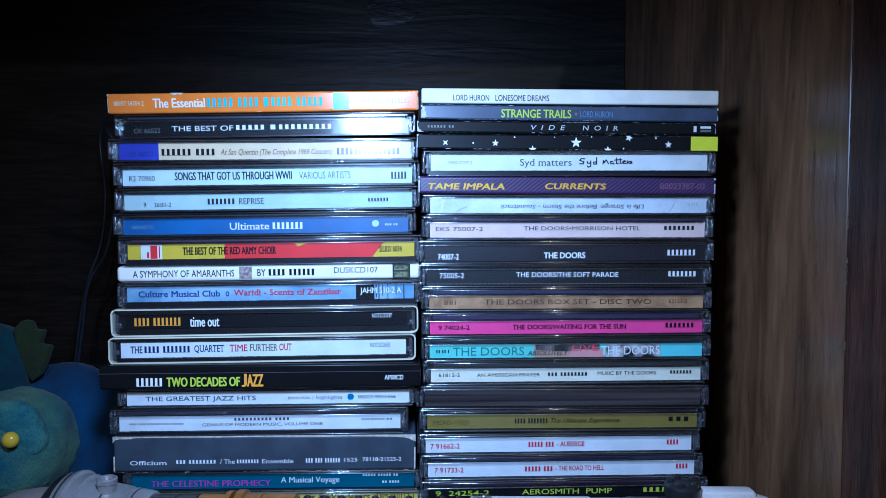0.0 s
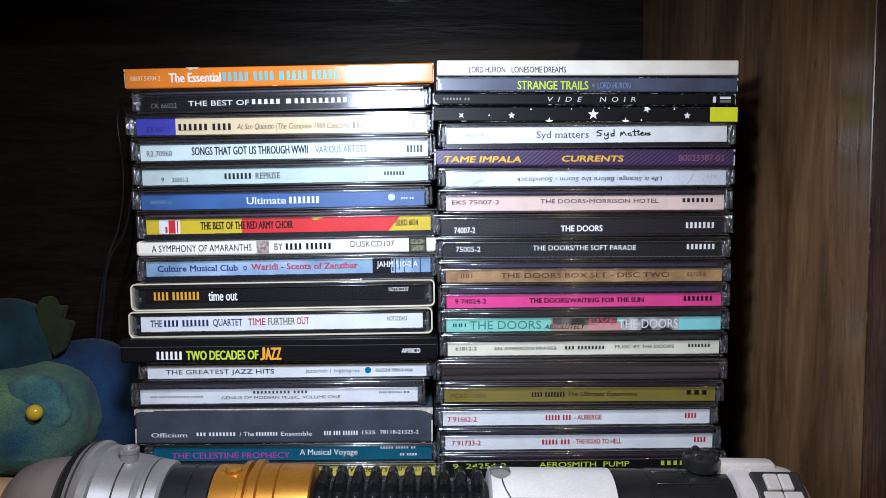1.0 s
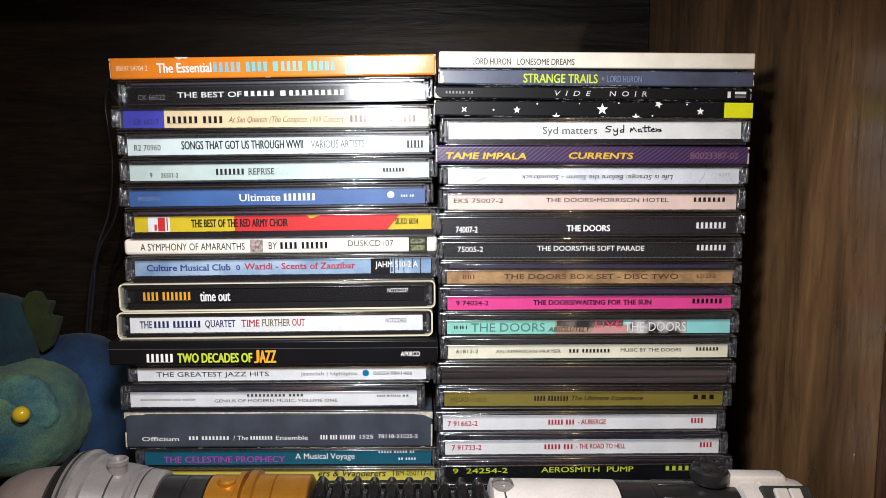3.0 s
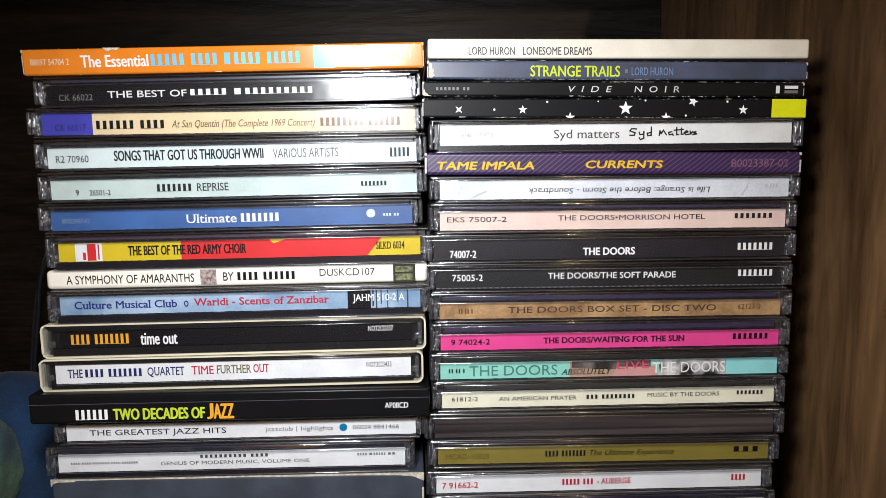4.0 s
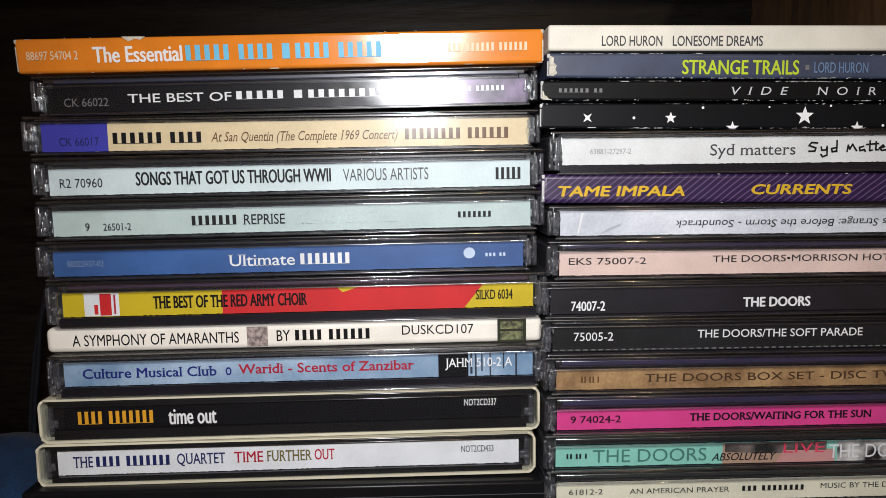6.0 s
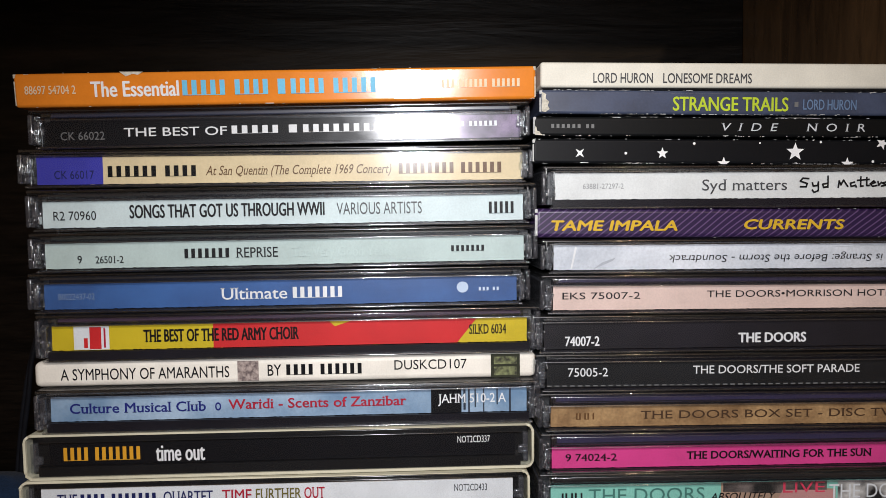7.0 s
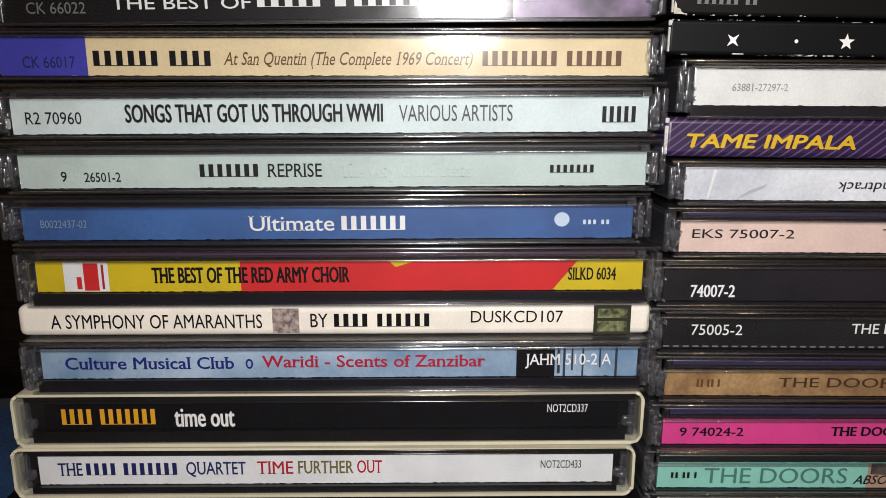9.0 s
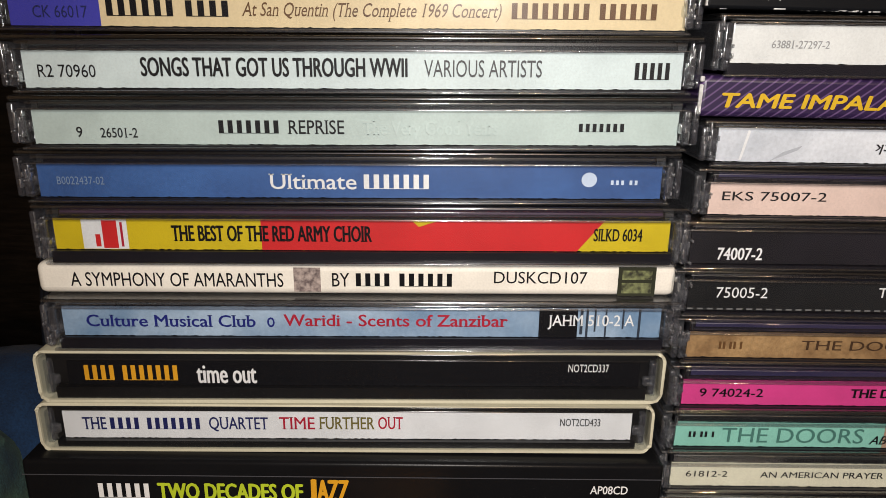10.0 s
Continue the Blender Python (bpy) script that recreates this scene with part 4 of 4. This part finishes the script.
add(right, card_sleeve, (0.9, 126.8), (185.56, 191.96), -0.34, ink(0.76, 0.73, 0.63), "cream white card CD sleeve", [
    ("t", "LORD HURON", 0.105, 0.224, 0.38, 0.38, GREY, 0.008, 0), ("t", "LONESOME DREAMS", 0.245, 0.424, 0.38, 0.38, GREY, 0.008, 0)], out=-0.1)


def bottom(s):
    return s["z"][0] if s["build"] is not jewel_case else s["z"][0] - 1.1


for stack in (left, right):
    for k, s in enumerate(stack):
        if s["build"] is jewel_case:
            below = stack[k - 1]
            z0 = (below["z"][1] if below["build"] is not jewel_case else bottom(s)) + 0.1
            z1 = bottom(stack[k + 1]) - 0.05
            strip_z = s["z"]
        else:
            z0, z1 = s["z"][0] + 0.05, s["z"][1]
            strip_z = s.get("strip", s["z"])
        # the origin is the left end: lower it by half the rise
        x0, x1 = s["x"]
        drop = math.tan(radians(s["slope"])) * (x1 - x0) / 2
        wider = dict(s)
        wider["y"] = s["out"]
        if s["build"] is slip_case:
            wider["strip_x"] = s["strip_x"]
            wider["strip"] = ""
        root, strip, y, lo, hi, wide = s["build"](wider, z0, z1, s["slope"], strip_z)
        root.location.z -= drop / 1000
        a0, a1 = (0, wide) if s["build"] is not slip_case else (s["strip_x"][0] - x0, s["strip_x"][1] - x0)
        for n, (kind, what, *rest) in enumerate(s["prints"]):
            if kind == "p":
                points, colour = rest
                patch(what, [(a0 + u * (a1 - a0), lo + v * (hi - lo)) for u, v in points], y - 0.02 - 0.012 * n, colour, strip)
                continue
            u0, u1, v, h, colour, *style = rest
            u0, u1, v, h = a0 + u0 * (a1 - a0), a0 + u1 * (a1 - a0), lo + v * (hi - lo), h * (hi - lo)
            if kind == "h":
                scrawl(what, u0, u1, v, h, y - 0.16, colour, strip)
            elif kind == "b":
                bars(what, u0, u1, v, h, y - 0.16, colour, strip)
            else:
                letters(what, u0, u1, v, h, y - 0.16, colour, strip, style[0], style[1], kind == "u", kind == "f", what in SERIFED)

        if s.get("lean"):
            # the bowed front of a card box, its top edge forward
            for ob in root.children_recursive:
                for v in ob.data.vertices:
                    if v.co.y < 0.002:
                        v.co.y -= s["lean"] * (v.co.z - (z1 - z0) / 2000)

# ---------------------------------------------------------------- the toy sword hilt in front of the stacks
SILVER = material("scuffed_silver_paint", (0.35, 0.33, 0.32), 0.38, 0.55, vary=0.12, scale=90, fine=0.12, bump=0.02)
WARM_SILVER = material("worn_pinkish_silver_paint", (0.3, 0.25, 0.23), 0.45, 0.3, vary=0.15, scale=60, fine=0.15, bump=0.02)
GOLD = material("coppery_gold_paint", (0.52, 0.225, 0.022), 0.34, 0.7, vary=0.2, scale=70, fine=0.15, bump=0.02)
GLOSS_BLACK = material("black_plastic", (0.014, 0.014, 0.015), 0.28, vary=0.3, scale=90)
WET_BLACK = material("glossy_black_plastic", (0.009, 0.009, 0.01), 0.16, vary=0.3, scale=90)
PALE = material("pale_grey_plastic", (0.62, 0.58, 0.54), 0.4, vary=0.08, scale=80, fine=0.12)
TAN = material("tan_wood", (0.45, 0.28, 0.14), 0.6, vary=0.2, scale=200)
DARK_GAP = material("dark_groove", (0.03, 0.028, 0.027), 0.5, vary=0.2)

hilt = new("toy_sword_hilt")
hilt.matrix_world = pose(0, -0.050, 0.022, 0, 1.6, 0)
tagged(hilt, "silver, gold and black plastic toy sword hilt lying on the shelf", "toy sword")
for name, mat, label, prof in (
    ("blade_stub", TAN, "tan stub at the hilt's end", [(-172, 10), (-171, 11), (-150, 11)]),
    ("emitter", WARM_SILVER, "silver painted emitter", [(-152, 9), (-151, 12), (-148, 15), (-143, 17), (-136, 18), (-129.6, 18.2)]),
    ("seal_ring", GLOSS_BLACK, "black ring", [(-129.6, 17), (-129.2, 20.6), (-127.2, 22.6), (-125.2, 22.8)]),
    ("flange", SILVER, "wide silver painted flange", [(-125.4, 20), (-124.8, 23.2), (-121.5, 23.6), (-120.8, 22.6), (-118, 22.2), (-117.4, 21.2), (-115, 20.6), (-111, 19.6), (-105, 18.6), (-104.4, 17.6), (-103.2, 17.6), (-102.6, 18), (-97, 17.2), (-96, 16.4)]),
    ("neck", GLOSS_BLACK, "black neck", [(-96, 15.2), (-95.5, 15.8), (-88, 15.8), (-87.6, 15.3), (-87, 15.8), (-80.4, 15.8), (-80, 15)]),
    ("collar", GOLD, "coppery gold collar", [(-80, 15), (-79.6, 16), (-70.5, 16), (-70, 17.2), (-68.2, 17.2), (-67.8, 15.2), (-66.8, 15.2), (-66.4, 17.6), (-64, 17.6), (-63.4, 16.4), (-58, 16.4), (-57.6, 15.8), (-57.2, 16.4), (-46, 16.4), (-45.5, 15.6)]),
    ("pale_grip", PALE, "pale grey grip", [(16.7, 14.5), (17.2, 15.8), (60.4, 15.8), (60.8, 15)]),
    ("black_grip", GLOSS_BLACK, "black grip with fine grooves", [(60.8, 15), (61.2, 15.6), (72, 15.6), (72.3, 15.1), (73, 15.1), (73.3, 15.6), (86, 15.6), (86.3, 15.1), (87, 15.1), (87.3, 15.6), (102, 15.6), (102.4, 15)]),
    ("pommel", PALE, "pale grey pommel", [(102.4, 15), (103, 17), (109, 17.4), (109.4, 16.9), (110.2, 16.9), (110.6, 17.4), (121.5, 17.4), (126, 16.4), (129, 13.6), (130.6, 9.5), (131, 5)]),
):
    part(name, turned(bmesh.new(), [(x, r * 1.06) for x, r in prof]), mat, hilt, label, True)
for x in (-123.2, -110.6, -101.2):
    r = {-123.2: 25.06, -110.6: 20.75, -101.2: 18.9}[x]
    part("groove", turned(bmesh.new(), [(x - 0.35, r - 1), (x - 0.35, r), (x + 0.35, r), (x + 0.35, r - 1)]), DARK_GAP, hilt)
for k in range(10):
    x = -42.2 + 6.1 * k
    part("rib", turned(bmesh.new(), [(x - 3.2, 12.4), (x - 2.5, 12.6), (x - 1.9, 14.4), (x - 1.5, 15.8), (x - 1.0, 16.5), (x - 0.4, 16.8), (x + 0.4, 16.8), (x + 1.0, 16.5), (x + 1.5, 15.8), (x + 1.9, 14.4), (x + 2.5, 12.6), (x + 3.2, 12.4)], 64, toothed=True), WET_BLACK, hilt, "glossy black toothed grip rib" if k == 0 else "", True)


def upright(bm, x, y, prof, steps=24):
    """Turns (height, radius) in millimetres about a vertical line."""
    turned(bm, prof, steps)
    bmesh.ops.transform(bm, matrix=Matrix.Translation((x / 1000, y / 1000, 0)) @ pose(0, 0, 0, 0, -90, 0), verts=bm.verts)
    return bm


part("button", upright(bmesh.new(), -110, -2, [(15, 3.0), (22.6, 3.0), (23, 3.4), (24.4, 3.4), (24.8, 2.9), (24.6, 2.2), (23.8, 2)]), SILVER, hilt, "silver push button", True)
part("stud", upright(bmesh.new(), -73.5, -2, [(14, 3.2), (17.4, 3.2), (18, 2.4)]), GOLD, hilt, "gold stud", True)
part("clip", upright(bmesh.new(), 20.4, -2, [(14, 3.4), (17, 3.4), (17.6, 3.8), (18.4, 3.4), (18.5, 2)]), clear_plastic("grey_clear_clip", 0.15, (0.6, 0.6, 0.6)), hilt, "clear grey clip", True)
knob = bmesh.new()
upright(knob, 94, 2, [(12, 4.5), (16.8, 4.5), (17.3, 6.2), (19, 6.6), (21.5, 6.4), (22.5, 5.4), (23, 3.4)])
knob = part("dial", knob, GLOSS_BLACK, hilt, "black round dial", True)
for k in range(5):
    a = 2 * math.pi * k / 5 + 0.4
    part("pip", upright(bmesh.new(), 94 + 4.4 * math.cos(a), 2 + 4.4 * math.sin(a), [(20, 1.6), (23.4, 1.4), (24, 0.7)], 10), GLOSS_BLACK, knob)
fin = bmesh.new()
box(fin, 98, 121, -1, 6, 12, 20.4, 2.0, 3)
part("fin", fin, PALE, hilt, "pale grey raised fin", True)


def on_side(bm, turn):
    """Lays a thing built on top of the hilt round towards its front."""
    bmesh.ops.transform(bm, matrix=pose(0, 0, 0, turn, 0, 0), verts=bm.verts)
    return bm


hatch = part("hatch", on_side(box(bmesh.new(), 108.5, 126.0, -7.4, 7.2, 13, 18.7, 0.8), 36), DARK_GAP, hilt, "dark recessed hatch")
for name, x0, x1, y0, y1, top in (("hatch_plate", 112.4, 117.3, -0.6, 5.6, 19.9), ("hatch_plate", 117.6, 121.8, -0.6, 5.6, 19.9), ("hatch_sill", 110.6, 117.3, -6.6, -0.9, 19.3), ("hatch_sill", 117.6, 124.2, -6.6, -0.9, 19.3)):
    part(name, on_side(box(bmesh.new(), x0, x1, y0, y1, 15, top, 0.6), 36), PALE, hatch)
for a in range(0, 360, 24):
    part("grip_ridge", on_side(box(bmesh.new(), 75, 100.5, -0.5, 0.5, 14, 16.9, 0.2, 1), a), GLOSS_BLACK, hilt)
part("seam", on_side(box(bmesh.new(), 23.2, 60.4, -0.25, 0.25, 14, 16.85), 46), DARK_GAP, hilt)
for a in range(20, 47, 2):
    part("seam", on_side(box(bmesh.new(), 23.2 - 2.5 * math.cos(radians((a - 20) * 3.4)), 23.7 - 2.5 * math.cos(radians((a - 20) * 3.4)), -0.32, 0.32, 14, 16.85), a), DARK_GAP, hilt)

# ---------------------------------------------------------------- the plush toy


def blob(c, r, sub=5, rough=0.7, power=2.0):
    """A soft stuffed lump of short pile, in millimetres."""
    bm = bmesh.new()
    for v in bmesh.ops.create_icosphere(bm, subdivisions=sub, radius=1)["verts"]:
        d = v.co.normalized()
        square = sum(abs(k) ** power for k in d) ** (-1 / power)
        p = Vector((d.x * r[0], d.y * r[1], d.z * r[2])) * square + Vector(c)
        lump = noise.noise(p * 0.06) * 3.0 * min(1, rough) + noise.noise(p * 0.35) * rough + noise.noise(p * 1.3) * rough * 0.6
        p += d * lump
        p.z = max(p.z, 0.6)
        v.co = p / 1000
    return bm


def fur(name, a, b):
    return material(name, a, 0.95, second=b, vary=0.3, scale=60, fine=0.45, fine_scale=1600, bump=0.7, sheen=0.04)


toy = empty("plush_toy", 0, 0, 0)
tagged(toy, "blue-green plush dinosaur toy with a yellow eye", "plush toy")
BLUE_FUR, SPIKE_FUR = fur("deep_blue_plush", (0.01, 0.044, 0.125), (0.006, 0.024, 0.07)), fur("olive_green_plush", (0.02, 0.034, 0.004), (0.011, 0.02, 0.004))
part("head", blob((-195, 36, 33), (30.5, 30, 25), power=2.5), material("mottled_sea_green_plush", (0.15, 0.26, 0.12), 0.95, second=(0.02, 0.085, 0.13), vary=0.3, scale=26, fine=0.5, fine_scale=1600, bump=0.8, sheen=0.06), toy, "mottled sea-green plush head", True)
part("crest", blob((-217, 56, 61), (24, 32, 27)), fur("teal_plush", (0.009, 0.056, 0.075), (0.005, 0.026, 0.045)), toy, "teal plush crest", True)
part("body", blob((-190, 78, 20), (42, 36, 42)), BLUE_FUR, toy, "deep blue plush body", True)
part("tail", blob((-250, 76, 36), (44, 46, 34)), BLUE_FUR, toy, "deep blue plush tail", True)
# a felt fin with three blunt teeth along the back of the neck
fin = bmesh.new()
tip = [(-199, 84), (-195, 88.5), (-191, 88), (-189, 83.5), (-184.5, 83.5), (-187, 76.5), (-181.5, 75.5), (-184, 68), (-187, 61), (-191, 58), (-197, 70)]
fin.faces.new([fin.verts.new((x / 1000, 0.055, z / 1000)) for x, z in tip])
raised = bmesh.ops.extrude_face_region(fin, geom=list(fin.faces))
bmesh.ops.translate(fin, vec=(0, 0.006, 0), verts=[v for v in raised["geom"] if isinstance(v, bmesh.types.BMVert)])
bmesh.ops.recalc_face_normals(fin, faces=fin.faces)
bmesh.ops.bevel(fin, geom=list(fin.edges), offset=0.0013, segments=3, profile=0.5, affect="EDGES")
part("neck_fin", fin, SPIKE_FUR, toy, "olive green felt fin with blunt teeth", True)
part("eye_patch", blob((-183, 20, 42), (17, 9, 16), 5, 0.7), fur("dusky_teal_plush", (0.1, 0.22, 0.17), (0.03, 0.11, 0.15)), toy, "dusky teal patch round the eye", True)
eye = part("eye", blob((-175, 7.6, 44.6), (3.5, 3.0, 3.5), 3, 0.0), material("yellow_glass_eye", (0.6, 0.42, 0.015), 0.2), toy, "glossy yellow eye", True)

# ---------------------------------------------------------------- cables hanging behind
RUBBER = material("black_cable", (0.018, 0.02, 0.028), 0.3, vary=0.2)


def cable(points, thick):
    cu = bpy.data.curves.new("cable", "CURVE")
    cu.dimensions, cu.bevel_depth, cu.bevel_resolution, cu.resolution_u = "3D", thick / 1000, 3, 10
    sp = cu.splines.new("BEZIER")
    sp.bezier_points.add(len(points) - 1)
    for b, p in zip(sp.bezier_points, points):
        b.co = Vector(p) / 1000
        b.handle_left_type = b.handle_right_type = "AUTO"
    cu.materials.append(RUBBER)
    return tagged(new("cable", cu), "thin black cable hanging down the cabinet back", "cable", "hanging cables")


cable([(-196, 208, 203), (-193, 154, 195), (-185, 150, 181), (-183, 150, 167), (-188, 150, 140), (-194, 150, 115), (-204, 150, 98), (-209, 150, 70), (-213, 150, 41), (-214, 150, 2)], 1.1)
cable([(-202, 208, 204), (-197, 157, 193), (-195, 155, 150), (-199, 155, 120), (-206, 153, 99), (-214, 153, 60), (-219, 152, 2)], 0.9)
